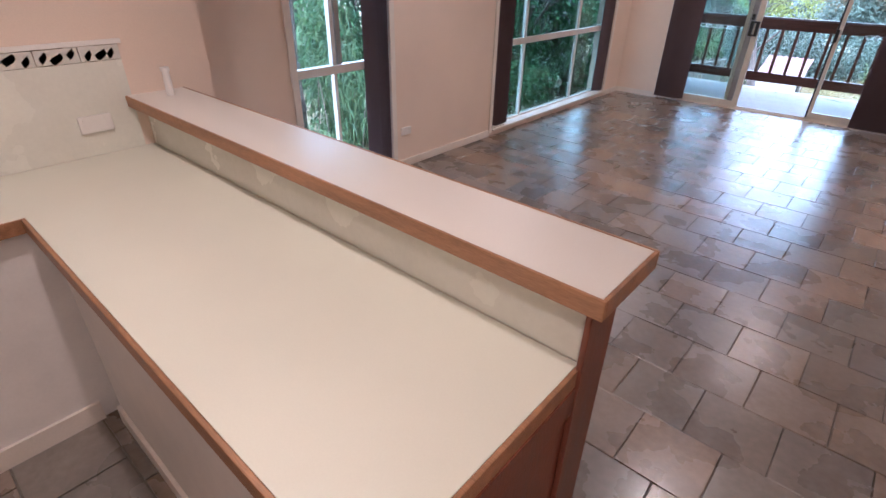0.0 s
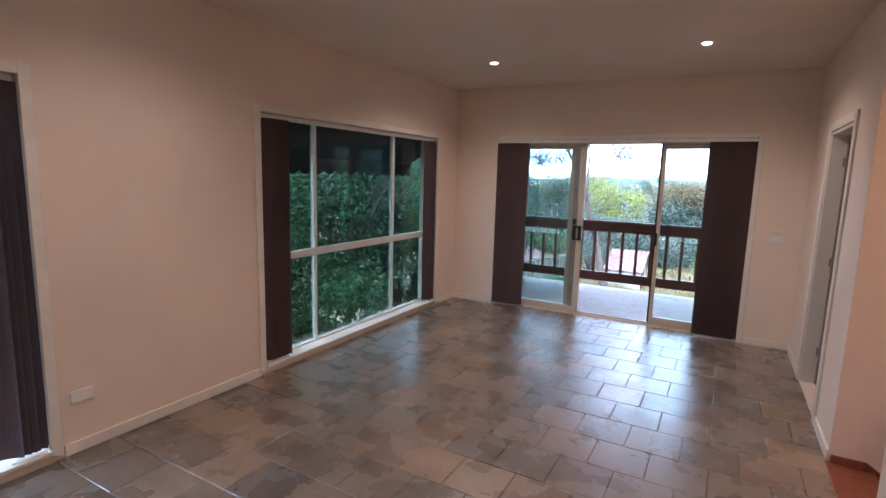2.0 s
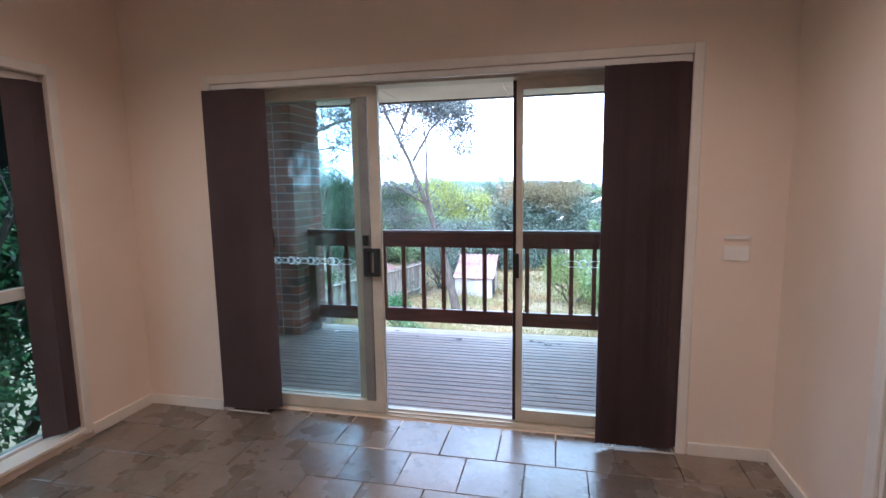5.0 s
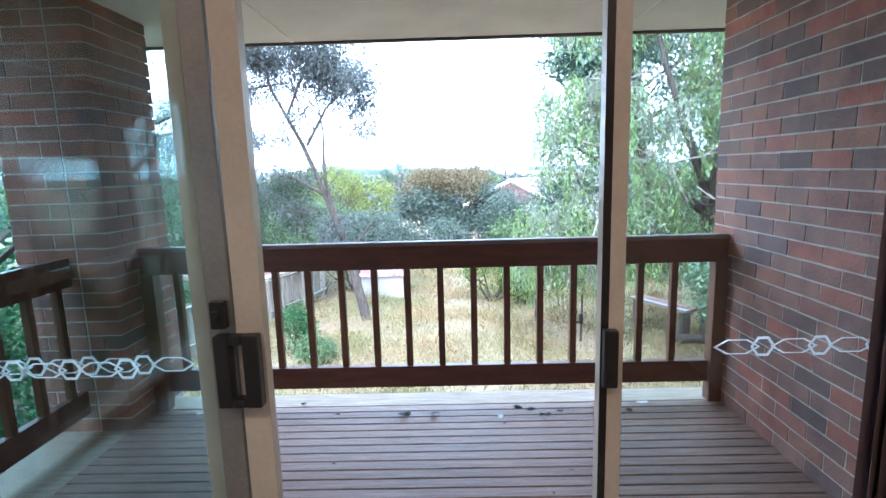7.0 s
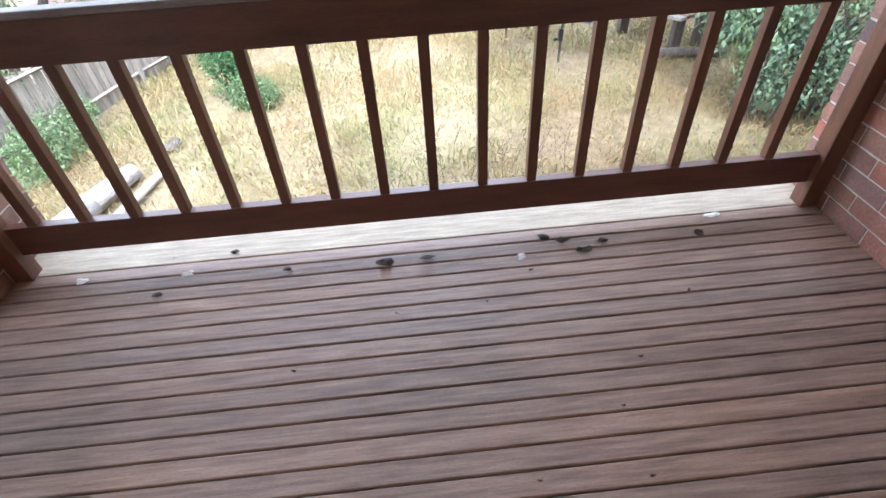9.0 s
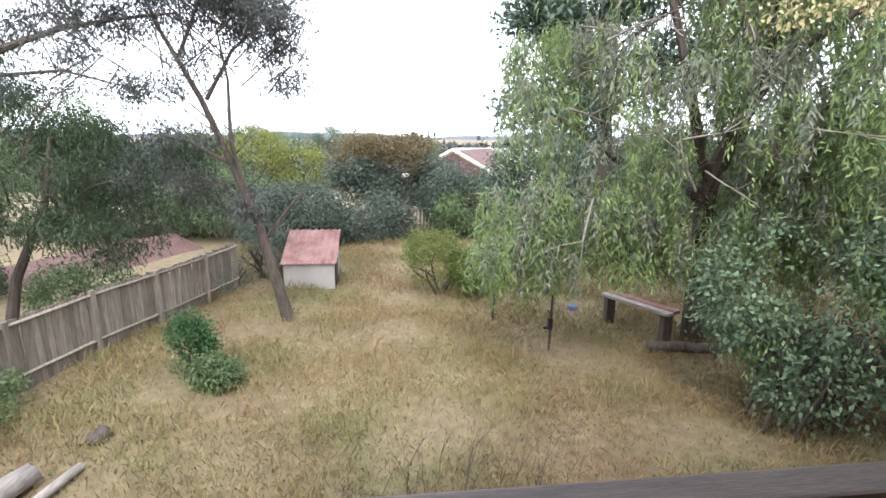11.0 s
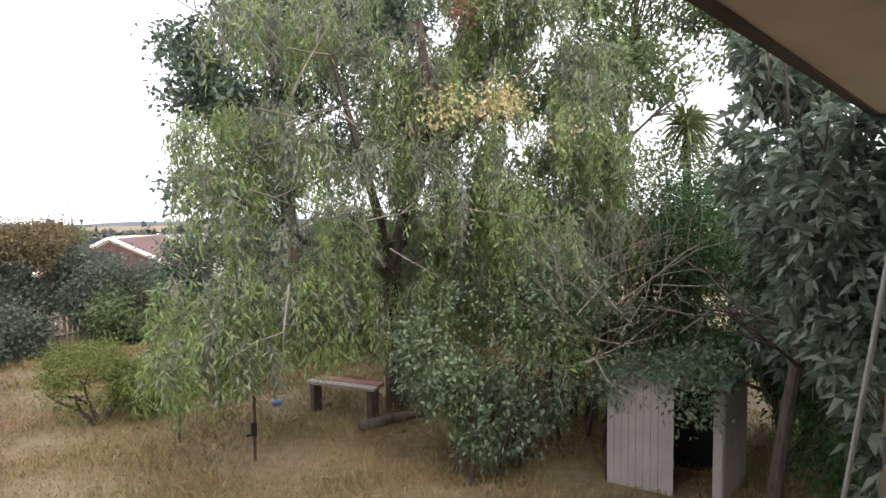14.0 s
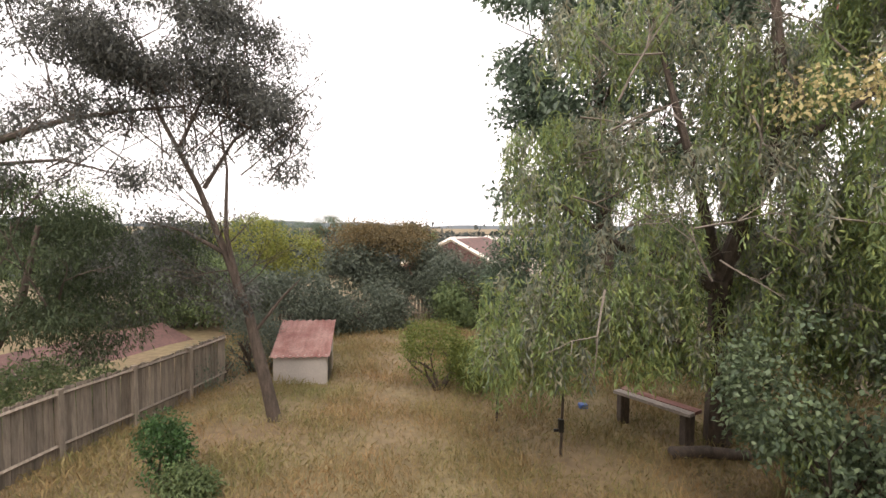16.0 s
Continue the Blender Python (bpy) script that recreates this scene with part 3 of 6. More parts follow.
def blind_stack(name, x0, y0, x1, y1, z0, z1, slats, axis, label):
    """Vertical blind slats drawn together into a bunch, with weights and a linking chain at their feet."""
    s = thing(name, ((x0 + x1) / 2, (y0 + y1) / 2, z0), label, "vertical blind", "vertical blinds")
    for i in range(slats):
        u = (i + 0.5) / slats
        bm = bmesh.new()
        n = 6
        lean = random.uniform(-0.12, 0.12)
        cols = []
        for k in range(n + 1):
            q = k / n - 0.5
            a = q * 0.127
            bow = 0.012 * (1 - 4 * q * q)
            if axis == "x":
                px, py = x0 + (x1 - x0) * u + bow + a * (0.75 + lean), (y0 + y1) / 2 + a * 0.6
            else:
                px, py = (x0 + x1) / 2 + a * 0.6, y0 + (y1 - y0) * u + bow + a * (0.75 + lean)
            cols.append([bm.verts.new((px, py, z)) for z in (z0, z0 + 0.03, z1)])
        for k in range(n):
            for r in range(2):
                bm.faces.new((cols[k][r], cols[k + 1][r], cols[k + 1][r + 1], cols[k][r + 1]))
        bmesh.ops.solidify(bm, geom=bm.faces[:], thickness=0.0012)
        o = part("slat", bm, BLIND, s)
    bm = bmesh.new()
    if axis == "x":
        for i in range(slats * 3):
            u = i / (slats * 3)
            box(bm, x0 + (x1 - x0) * u, y0 + 0.006, z0 - 0.014, x0 + (x1 - x0) * (u + 0.2 / slats), y0 + 0.012, z0 - 0.004)
    else:
        for i in range(slats * 3):
            u = i / (slats * 3)
            box(bm, x1 - 0.012, y0 + (y1 - y0) * u, z0 - 0.014, x1 - 0.006, y0 + (y1 - y0) * (u + 0.2 / slats), z0 - 0.004)
    part("chain", bm, WHITEPLASTIC, s, "white bead chain")
    return s


def blind_track(name, x0, y0, x1, y1, z):
    return single(name, boxes((x0, y0, z, x1, y1, z + 0.035), bevel=0.005), WHITEPLASTIC, "white blind track above the window", "blind track")


BL = "plum brown vertical blind slats drawn aside"
blind_track("blind_track", SLIDE[0] + 0.005, -0.085, SLIDE[1] - 0.005, -0.045, 2.062)
blind_stack("vertical_blind", -2.515, -0.14, -2.21, -0.02, 0.035, 2.06, 11, "x", BL + " by the sliding door")
blind_stack("vertical_blind", -0.17, -0.14, 0.21, -0.02, 0.03, 2.06, 14, "x", BL + " in a wide bunch")
blind_track("blind_track", XL - 0.075, WIN2[0] + 0.005, XL - 0.035, WIN2[1] - 0.005, 2.05)
blind_stack("vertical_blind", XL - 0.09, -3.26, XL + 0.02, -3.05, 0.09, 2.05, 7, "y", BL + " at the wide window")
blind_stack("vertical_blind", XL - 0.09, -0.75, XL + 0.02, -0.62, 0.09, 2.05, 5, "y", BL + " by the corner")
blind_track("blind_track", XL - 0.075, WIN1[0] + 0.005, XL - 0.035, WIN1[1] - 0.005, 2.05)
blind_stack("vertical_blind", XL - 0.09, -4.98, XL + 0.02, -4.82, 0.09, 2.05, 6, "y", BL + " at the narrow window")

# ---- sliding door ----
slider = thing("sliding_door", (-1.15, 0.04, 0.0), "aluminium sliding glass door standing open onto the deck", "sliding door", kind="structure")
part("door_frame", boxes((SLIDE[0], 0.0, 0.0, SLIDE[0] + 0.04, 0.13, 2.10), (SLIDE[1] - 0.04, 0.0, 0.0, SLIDE[1], 0.13, 2.10), (SLIDE[0] + 0.04, 0.0, 2.055, SLIDE[1] - 0.04, 0.13, 2.10)), ALU, slider)
part("door_track", boxes((SLIDE[0] + 0.04, 0.021, -0.01, SLIDE[1] - 0.04, 0.16, 0.012), (SLIDE[0] + 0.04, 0.045, 0.012, SLIDE[1] - 0.04, 0.053, 0.024), (SLIDE[0] + 0.04, 0.095, 0.012, SLIDE[1] - 0.04, 0.103, 0.024)), ALU, slider)


def chain_decal(parent, x0, x1, y, z):
    bm = bmesh.new()
    k, x = 0, x0
    while x < x1 - 0.02:
        w, h = (0.115, 0.019) if k % 2 == 0 else (0.062, 0.025)
        out = [(0, 0), (0.28, 1), (0.72, 1), (1, 0), (0.72, -1), (0.28, -1)]
        ring = [[bm.verts.new((x + w * (0.5 + (u - 0.5) * q), y, z + h * v * q)) for u, v in out] for q in (1.0, 0.84 if k % 2 == 0 else 0.74)]
        for i in range(6):
            j = (i + 1) % 6
            bm.faces.new((ring[0][i], ring[0][j], ring[1][j], ring[1][i]))
        x += w * 0.78
        k += 1
    return part("safety_decal", bm, DECAL, parent, "frosted white chain safety marking on the glass")


def door_panel(x0, x1, y, name, left_w=0.06, right_w=0.06, glass=GLASS):
    p = part(name, boxes((x0, y - 0.018, 0.024, x0 + left_w, y + 0.018, 2.055), (x1 - right_w, y - 0.018, 0.024, x1, y + 0.018, 2.055),
                         (x0 + left_w, y - 0.018, 0.024, x1 - right_w, y + 0.018, 0.095), (x0 + left_w, y - 0.018, 2.0, x1 - right_w, y + 0.018, 2.055)), ALU, slider)
    g = part("pane", boxes((x0 + left_w, y - 0.003, 0.095, x1 - right_w, y + 0.003, 2.0)), glass, p)
    g.visible_shadow = False
    return p


pa = door_panel(SLIDE[0] + 0.04, -1.62, 0.099, "fixed_panel", 0.06, 0.05, GLASS_TINT)
pb = door_panel(-2.43, -1.48, 0.049, "sliding_panel", 0.06, 0.064, GLASS_TINT)
pc = door_panel(-0.68, SLIDE[1] - 0.04, 0.099, "fixed_panel", 0.056, 0.06)
part("interlock", boxes((-1.609, 0.032, 0.03, -1.551, 0.066, 2.05), bevel=0.003), ALUDARK, pb, "grey metal interlock stile")
part("weather_strip", boxes((-1.618, 0.068, 0.03, -1.609, 0.079, 2.05)), BLACK, slider, "black rubber seal")
part("weather_strip", boxes((-0.6795, 0.0795, 0.03, -0.661, 0.0808, 2.05)), BLACK, slider, "black rubber seal")
part("handle", boxes((-1.588, -0.002, 0.915, -1.552, 0.030, 1.09), (-1.522, -0.002, 0.915, -1.485, 0.030, 1.09), (-1.552, -0.002, 0.915, -1.522, 0.030, 0.937), (-1.552, -0.002, 1.068, -1.522, 0.030, 1.09), bevel=0.005), BLACK, pb, "black loop pull handle")
part("lock_snib", boxes((-1.592, 0.006, 1.105, -1.558, 0.030, 1.17), (-1.584, -0.004, 1.12, -1.568, 0.006, 1.15), bevel=0.004), BLACK, pb, "black lock snib")
part("strike", boxes((-0.677, 0.055, 0.92, -0.642, 0.0795, 1.065), bevel=0.005), BLACK, pc, "black lock strike")
chain_decal(pa, -2.35, -1.74, 0.0945, 0.99)
chain_decal(pb, -2.36, -1.80, 0.0445, 1.0)
chain_decal(pc, -0.40, 0.15, 0.0945, 1.005)

# ---- hinged door to the side room ----
dr = thing("door_1", (XR + 0.10, DOOR[1] - 0.03, 0.01), "plain interior door, shade painted brown, standing open into the side room", "door", kind="structure")
part("leaf", boxes((XR + 0.10, DOOR[1] - 0.066, 0.01, XR + 0.91, DOOR[1] - 0.031, 2.04), bevel=0.002), DOORSHADE, dr)
bm = bmesh.new()
tube(bm, (XR + 0.84, DOOR[1] - 0.066, 1.0), (XR + 0.84, DOOR[1] - 0.12, 1.0), 0.012, 0.012, 10)
bmesh.ops.create_uvsphere(bm, u_segments=12, v_segments=8, radius=0.027, matrix=Matrix.Translation((XR + 0.84, DOOR[1] - 0.13, 1.0)))
part("door_knob", bm, POLE, dr, "brushed metal knob", True)
for z in (0.25, 1.0, 1.8):
    part("hinge", boxes((XR + 0.085, DOOR[1] - 0.045, z, XR + 0.102, DOOR[1] - 0.0265, z + 0.07)), ALUDARK, dr, "dark metal butt hinge")
part("strike_plate", boxes((XR + 0.03, DOOR[0] + 0.0255, 0.93, XR + 0.06, DOOR[0] + 0.028, 1.0)), POLE, dr, "small metal strike plate")
sw = thing("window_3", (2.2, 0.08, 0.5), "plain aluminium window of the side room", "window", kind="structure")
part("window_frame", boxes((1.45, 0.05, 0.5, 1.49, 0.11, 1.95), (2.86, 0.05, 0.5, 2.9, 0.11, 1.95), (1.49, 0.05, 0.5, 2.86, 0.11, 0.54), (1.49, 0.05, 1.91, 2.86, 0.11, 1.95), (1.49, 0.05, 1.1, 2.86, 0.10, 1.14)), ALUWHITE, sw)
g = part("pane", boxes((1.49, 0.08, 0.54, 2.86, 0.084, 1.91)), GLASS, sw)
g.visible_shadow = False
part("window_sill", boxes((1.4, -0.06, 0.47, 2.95, 0.0, 0.5)), TRIM, sw)

# ---- kitchen bench with raised bar ----
CT, BT = 0.93, 1.155
WX = -2.42
bench = thing("kitchen_bench", (-1.3, -7.3, 0.0), "kitchen peninsula with cream worktop and timber cladding", "kitchen bench")
part("carcass", boxes((-1.86, -7.56, 0.0, -0.27, -6.93, CT - 0.04), (WX, -9.0, 0.0, -1.95, -6.93, CT - 0.04)), WHITEPLASTIC, bench, "white laminate cupboard fronts and sides")
part("kickboard", boxes((-1.86, -7.575, 0.0, -0.28, -7.5605, 0.09), (-1.949, -9.0, 0.0, -1.935, -7.61, 0.09)), TRIM, bench)
part("end_panel", boxes((-0.269, -7.56, 0.0, -0.235, -6.88, CT - 0.041), (-0.269, -6.93, CT - 0.041, -0.232, -6.88, BT - 0.041), bevel=0.003), REDWOOD, bench, "red brown timber end panel")
part("end_post", boxes((-0.234, -7.0, 0.0, -0.22, -6.87, BT - 0.042), (-0.234, -7.56, 0.0, -0.222, -7.45, CT - 0.045), (-0.234, -7.45, CT - 0.13, -0.224, -7.0, CT - 0.045), bevel=0.003), REDWOOD, bench, "red brown timber frame of the end panel")
part("bar_back", boxes((WX, -6.96, 0.0, -0.27, -6.93, BT - 0.04)), PAINT, bench)
part("riser", boxes((WX, -6.975, CT, -0.236, -6.961, BT - 0.04), bevel=0.002), WHITETILE, bench, "cream tiled upstand under the bar")
worktop = thing("worktop", (-1.3, -7.3, CT - 0.04), "continuous cream laminate worktop with honey timber edging", "worktop")
part("laminate", boxes((WX, -7.59, CT - 0.038, -0.240, -6.976, CT), (WX, -9.0, CT - 0.038, -1.925, -7.59, CT)), LAMINATE, worktop)
part("edging", boxes((-1.915, -7.603, CT - 0.05, -0.238, -7.5905, CT + 0.001), (-1.9245, -9.0, CT - 0.05, -1.9155, -7.5905, CT + 0.001), (-0.2395, -7.603, CT - 0.05, -0.228, -6.976, CT + 0.001), bevel=0.003), OAK, worktop, "honey brown timber edging")
bar = thing("bar_top", (-1.3, -6.9, BT - 0.04), "raised breakfast bar with pale laminate top and timber edge", "bar top")
part("laminate", boxes((WX, -7.038, BT - 0.036, -0.194, -6.797, BT)), BARTOP, bar)
part("edging", boxes((WX, -7.047, BT - 0.045, -0.184, -7.0385, BT + 0.001), (-0.1935, -7.0385, BT - 0.045, -0.184, -6.7965, BT + 0.001), (WX, -6.7965, BT - 0.045, -0.184, -6.787, BT + 0.001), bevel=0.003), OAK, bar, "honey brown timber edging")

splash = thing("splashback", (WX, -8.0, CT), "cream tiled splashback with a printed border row", "splashback", kind="structure")
part("tile_field", boxes((WX, -9.0, CT + 0.001, WX + 0.010, -7.02, 1.305)), WHITETILE, splash)
for k in range(11):
    y1 = -7.02 - 0.15 * k
    t = part("border_tile", boxes((WX, y1 - 0.147, 1.307, WX + 0.012, y1, 1.365), bevel=0.002), FRIEZE, splash)
    bm = bmesh.new()
    for j in range(3):
        cy, cz = y1 - 0.03 - 0.043 * j + random.uniform(-0.006, 0.006), 1.335 + random.uniform(-0.008, 0.012)
        pts = [(cy + r * math.cos(a) * (1.5 if j % 2 else 0.9), cz + r * math.sin(a)) for a, r in ((0.2, 0.014), (1.1, 0.022), (2.2, 0.011), (3.3, 0.019), (4.3, 0.026), (5.4, 0.012))]
        bm.faces.new([bm.verts.new((WX + 0.0125, y, min(z, 1.362))) for y, z in pts])
    bmesh.ops.solidify(bm, geom=bm.faces[:], thickness=0.0006)
    part("printed_motif", bm, FRIEZE_MARK, t, "dark green and brown leaf print")
part("capping", boxes((WX, -9.0, 1.367, WX + 0.016, -7.005, 1.385), bevel=0.003), WHITEPLASTIC, splash)


def power_point(name, rows, label):
    p = thing(name, rows[0][:3], label, "power outlet")
    part("plate", boxes(rows[0], bevel=0.003), WHITEPLASTIC, p)
    for r in rows[1:]:
        part("switch", boxes(r, bevel=0.0015), WHITEPLASTIC, p)


power_point("power_outlet", [(WX + 0.010, -7.25, 1.03, WX + 0.022, -7.125, 1.10), (WX + 0.022, -7.235, 1.075, WX + 0.026, -7.22, 1.09), (WX + 0.022, -7.155, 1.075, WX + 0.026, -7.14, 1.09)], "white double power outlet on the splashback")
power_point("power_outlet", [(XL, -4.69, 0.30, XL + 0.012, -4.57, 0.37), (XL + 0.012, -4.675, 0.34, XL + 0.016, -4.66, 0.358), (XL + 0.012, -4.60, 0.34, XL + 0.016, -4.585, 0.358)], "white double power outlet low on the plaster wall")
power_point("light_switch", [(0.40, YS - 0.010, 1.07, 0.52, YS, 1.145), (0.42, YS - 0.014, 1.09, 0.44, YS - 0.010, 1.12)], "white light switch plate by the sliding door")
power_point("light_switch", [(0.40, YS - 0.010, 1.18, 0.52, YS, 1.20)], "narrow white cover strip above the switch")
bm = bmesh.new()
tube(bm, (-2.30, -6.90, BT), (-2.30, -6.90, BT + 0.10), 0.017, 0.014, 14)
tube(bm, (-2.30, -6.90, BT + 0.10), (-2.30, -6.90, BT + 0.116), 0.019, 0.018, 14)
single("white_canister", bm, WHITEPLASTIC, "small white cylinder standing on the bar top", "canister")

vent = thing("floor_vent", (-3.0, -5.95, 0.0), "brown metal heating vent set in the floor by the wall", "floor vent")
part("rim", boxes((-3.085, -6.16, 0.0, -2.965, -5.74, 0.004), bevel=0.001), ALUDARK, vent)
for k in range(12):
    part("louvre", boxes((-3.07, -6.145 + k * 0.034, 0.004, -2.98, -6.125 + k * 0.034, 0.009)), STAIN, vent)

# Fittings for every lamp, the added middle and stair ones too.
for lx, ly in LAMPS:
    d = thing("downlight", (lx, ly, CEIL - 0.02), "small round recessed ceiling downlight, switched on, some added unseen", "downlight", "ceiling downlights")
    bm = bmesh.new()
    tube(bm, (lx, ly, CEIL - 0.008), (lx, ly, CEIL - 0.0005), 0.045, 0.048, 24)
    part("rim", bm, WHITEPLASTIC, d)
    bm = bmesh.new()
    tube(bm, (lx, ly, CEIL - 0.011), (lx, ly, CEIL - 0.0082), 0.03, 0.03, 24)
    part("bulb", bm, BULB, d, "glowing warm white lamp face")

# ---- deck ----
deck = thing("deck", (-1.15, 1.1, -0.1), "stained timber deck boards, weathered and scattered with leaves", "deck", kind="structure")
DY0, PITCH = 0.160, 0.0779
bm = bmesh.new()
box(bm, -1.84, -0.0363, -0.011, 1.84, 0.0363, 0.011)
bmesh.ops.bevel(bm, geom=[e for e in bm.edges if abs(e.verts[0].co.x - e.verts[1].co.x) > 1], offset=0.004, segments=1, affect="EDGES")
board = mesh_of("board", bm, DECK)
for k in range(23):
    piece("board", board, deck, (-1.16, DY0 + 0.039 + PITCH * k, -0.06))
part("edge_board", boxes((-3.0, DY0 + PITCH * 23 + 0.002, -0.075, 0.68, 2.135, -0.047), bevel=0.006), DECKEDGE, deck, "pale grey weathered outer deck board")
for k in range(8):
    part("joist", boxes((-2.98 + 0.45 * k, 0.241, -0.21, -2.94 + 0.45 * k, 2.019, -0.0712)), STAIN, deck)
# Added unseen sheet; its black stands for the shade in the board gaps.
part("underlay", boxes((-2.99, 0.241, -0.216, 0.67, 2.019, -0.2115)), LINER, deck, "added black sheet that darkens the gaps between boards")
part("bearer", boxes((-3.0, 2.02, -0.30, 0.68, 2.07, -0.076), (-3.0, 0.19, -0.26, 0.68, 0.24, -0.076)), STAIN, deck)
FALLEN = [(-1.35, 1.81), (-1.17, 1.825), (-1.78, 1.83), (-2.31, 1.75), (-0.645, 1.885), (-0.57, 1.85), (-0.49, 1.78), (-0.395, 1.825), (0.03, 1.81), (-2.03, 1.985)]
bm = bmesh.new()
for k in range(24):
    x, y = FALLEN[k] if k < len(FALLEN) else (random.uniform(-2.8, 0.5), random.uniform(0.5, 2.0))
    r = random.uniform(0.022, 0.038) if k else 0.055
    r = r if k < len(FALLEN) else 0.009
    ring = [bm.verts.new((x + r * (0.6 + random.random() * 0.6) * math.cos(a), y + r * (0.4 + random.random() * 0.4) * math.sin(a), -0.044 + random.random() * 0.012)) for a in (0, 0.8, 1.7, 2.6, 3.4, 4.3, 5.2)]
    c = bm.verts.new((x, y, -0.036))
    for i in range(7):
        bm.faces.new((ring[i], ring[(i + 1) % 7], c))
bmesh.ops.solidify(bm, geom=bm.faces[:], thickness=0.001)
single("dead_leaves", bm, DEADLEAF, "dark dead leaves lying on the deck edge", "leaves", "stuff")

bm = bmesh.new()
for x, y in ((-2.70, 1.89), (0.16, 1.93), (-0.78, 1.77), (-2.2, 1.87)):
    for _ in range(4):
        px_, py_, q = x + random.gauss(0, 0.02), y + random.gauss(0, 0.008), random.uniform(0.006, 0.016)
        ring = [bm.verts.new((px_ + 1.6 * q * math.cos(a), py_ + q * math.sin(a), -0.0465)) for a in (0, 1, 2, 3.1, 4.2, 5.2)]
        c = bm.verts.new((px_, py_, -0.043))
        for i in range(6):
            bm.faces.new((ring[i], ring[(i + 1) % 6], c))
bmesh.ops.solidify(bm, geom=bm.faces[:], thickness=0.001)
single("white_droppings", bm, WHITEPLASTIC, "small white splashes on the deck boards", "droppings", "stuff")

balustrade = thing("balustrade", (-1.16, 1.98, -0.05), "dark mahogany stained timber balustrade with square balusters", "balustrade", kind="structure")
RZ, RT = 0.85, 1.015
part("top_rail", boxes((-3.03, 1.945, RZ, 0.648, 1.99, RT - 0.02), bevel=0.004), STAIN, balustrade)
part("cap_rail", boxes((-3.03, 1.938, RT - 0.0195, 0.648, 2.002, RT + 0.006), bevel=0.006), STAINCAP, balustrade, "greyed top cap")
part("bottom_rail", boxes((-2.89, 1.955, 0.075, 0.565, 2.0, 0.215), bevel=0.004), STAIN, balustrade)
for x in (-2.935, 0.61):
    part("post", boxes((x - 0.045, 1.925, -0.05, x + 0.035, 2.005, RZ), bevel=0.004), STAINV, balustrade)
for i in range(1, 17):
    x = -1.115 + 0.2075 * (i - 9)
    part("baluster", boxes((x - 0.02, 1.962, 0.2155, x + 0.02, 2.0, RZ - 0.0005), bevel=0.002), STAINV, balustrade)
side = thing("side_balustrade", (-3.2, 0.95, -0.05), "dark stained timber balustrade on the deck's open side", "balustrade", kind="structure")
part("top_rail", boxes((-3.26, 0.18, RZ, -3.215, 1.68, RT), bevel=0.004), STAIN, side)
part("bottom_rail", boxes((-3.26, 0.18, 0.075, -3.215, 1.68, 0.215), bevel=0.004), STAIN, side)
for k in range(7):
    y = 0.36 + 0.2 * k
    part("baluster", boxes((-3.256, y, 0.2155, -3.218, y + 0.038, RZ - 0.0005)), STAINV, side)
single("deck_side", boxes((-3.5, 0.18, -0.09, -3.001, 1.69, -0.05)), DECKEDGE, "pale weathered boards at the deck's open side", "deck", "structure")

single("deck_ceiling", boxes((-3.9, 0.171, 2.42, 1.9, 2.82, 2.46), (1.9, 0.171, 2.42, 5.5, 2.82, 2.46), bevel=0.004), SOFFIT, "white sheet lining under the verandah roof", "ceiling", "structure")
single("soffit_batten", boxes((-2.2, 0.18, 2.412, -2.17, 2.8, 2.4195), (-0.98, 0.18, 2.412, -0.95, 2.8, 2.4195), (0.25, 0.18, 2.412, 0.28, 2.8, 2.4195)), SOFFIT, "cover strips between soffit sheets", "trim", "structure")
single("fascia", boxes((-3.9, 2.821, 2.40, 5.5, 2.85, 2.60), (-3.9, 2.851, 2.46, 5.5, 2.95, 2.58), bevel=0.006), FASCIA, "brown fascia board and gutter", "fascia", "structure")
single("roof", boxes((-4.0, -10.3, 2.90, 5.6, 2.9, 2.98), (-4.0, 0.17, 2.60, 5.6, 2.9, 2.90)), FASCIA, "dark roof over house and verandah", "roof", "structure")
single("eave_bracket", boxes((1.95, 2.20, 2.30, 2.06, 2.34, 2.4195)), FASCIA, "dark brown bracket under the eave", "bracket", "structure")

# brick walls, course by course
def brick_mesh(name, l, material=None):
    bm = bmesh.new()
    box(bm, -l / 2, -0.055, -0.038, l / 2, 0.055, 0.038)
    for v in bm.verts:
        v.co += Vector((random.uniform(-1, 1), random.uniform(-1, 1), random.uniform(-1, 1))) * 0.0022
    return mesh_of(name, bm, material or BRICK)


BR = [brick_mesh("brick", 0.23) for _ in range(4)]
HALF = [brick_mesh("brick", 0.108) for _ in range(2)]


def brick_face(parent, origin, along, length, z0, z1, turn, offset=0):
    """Stretcher courses of single bricks on a face; along: unit direction, turn: degrees about z."""
    z, row = z0, offset
    a = Vector(along)
    while z < z1 - 0.03:
        u = 0.0
        first = row % 2
        while u < length - 0.04:
            l = 0.108 if (first and u == 0.0) or length - u < 0.2 else 0.23
            c = Vector(origin) + a * (u + l / 2)
            me = random.choice(HALF if l < 0.2 else BR)
            piece("brick", me, parent, (c.x, c.y, z + 0.038), (0, 0, turn))
            u += l + 0.01
        z += 0.086
        row += 1


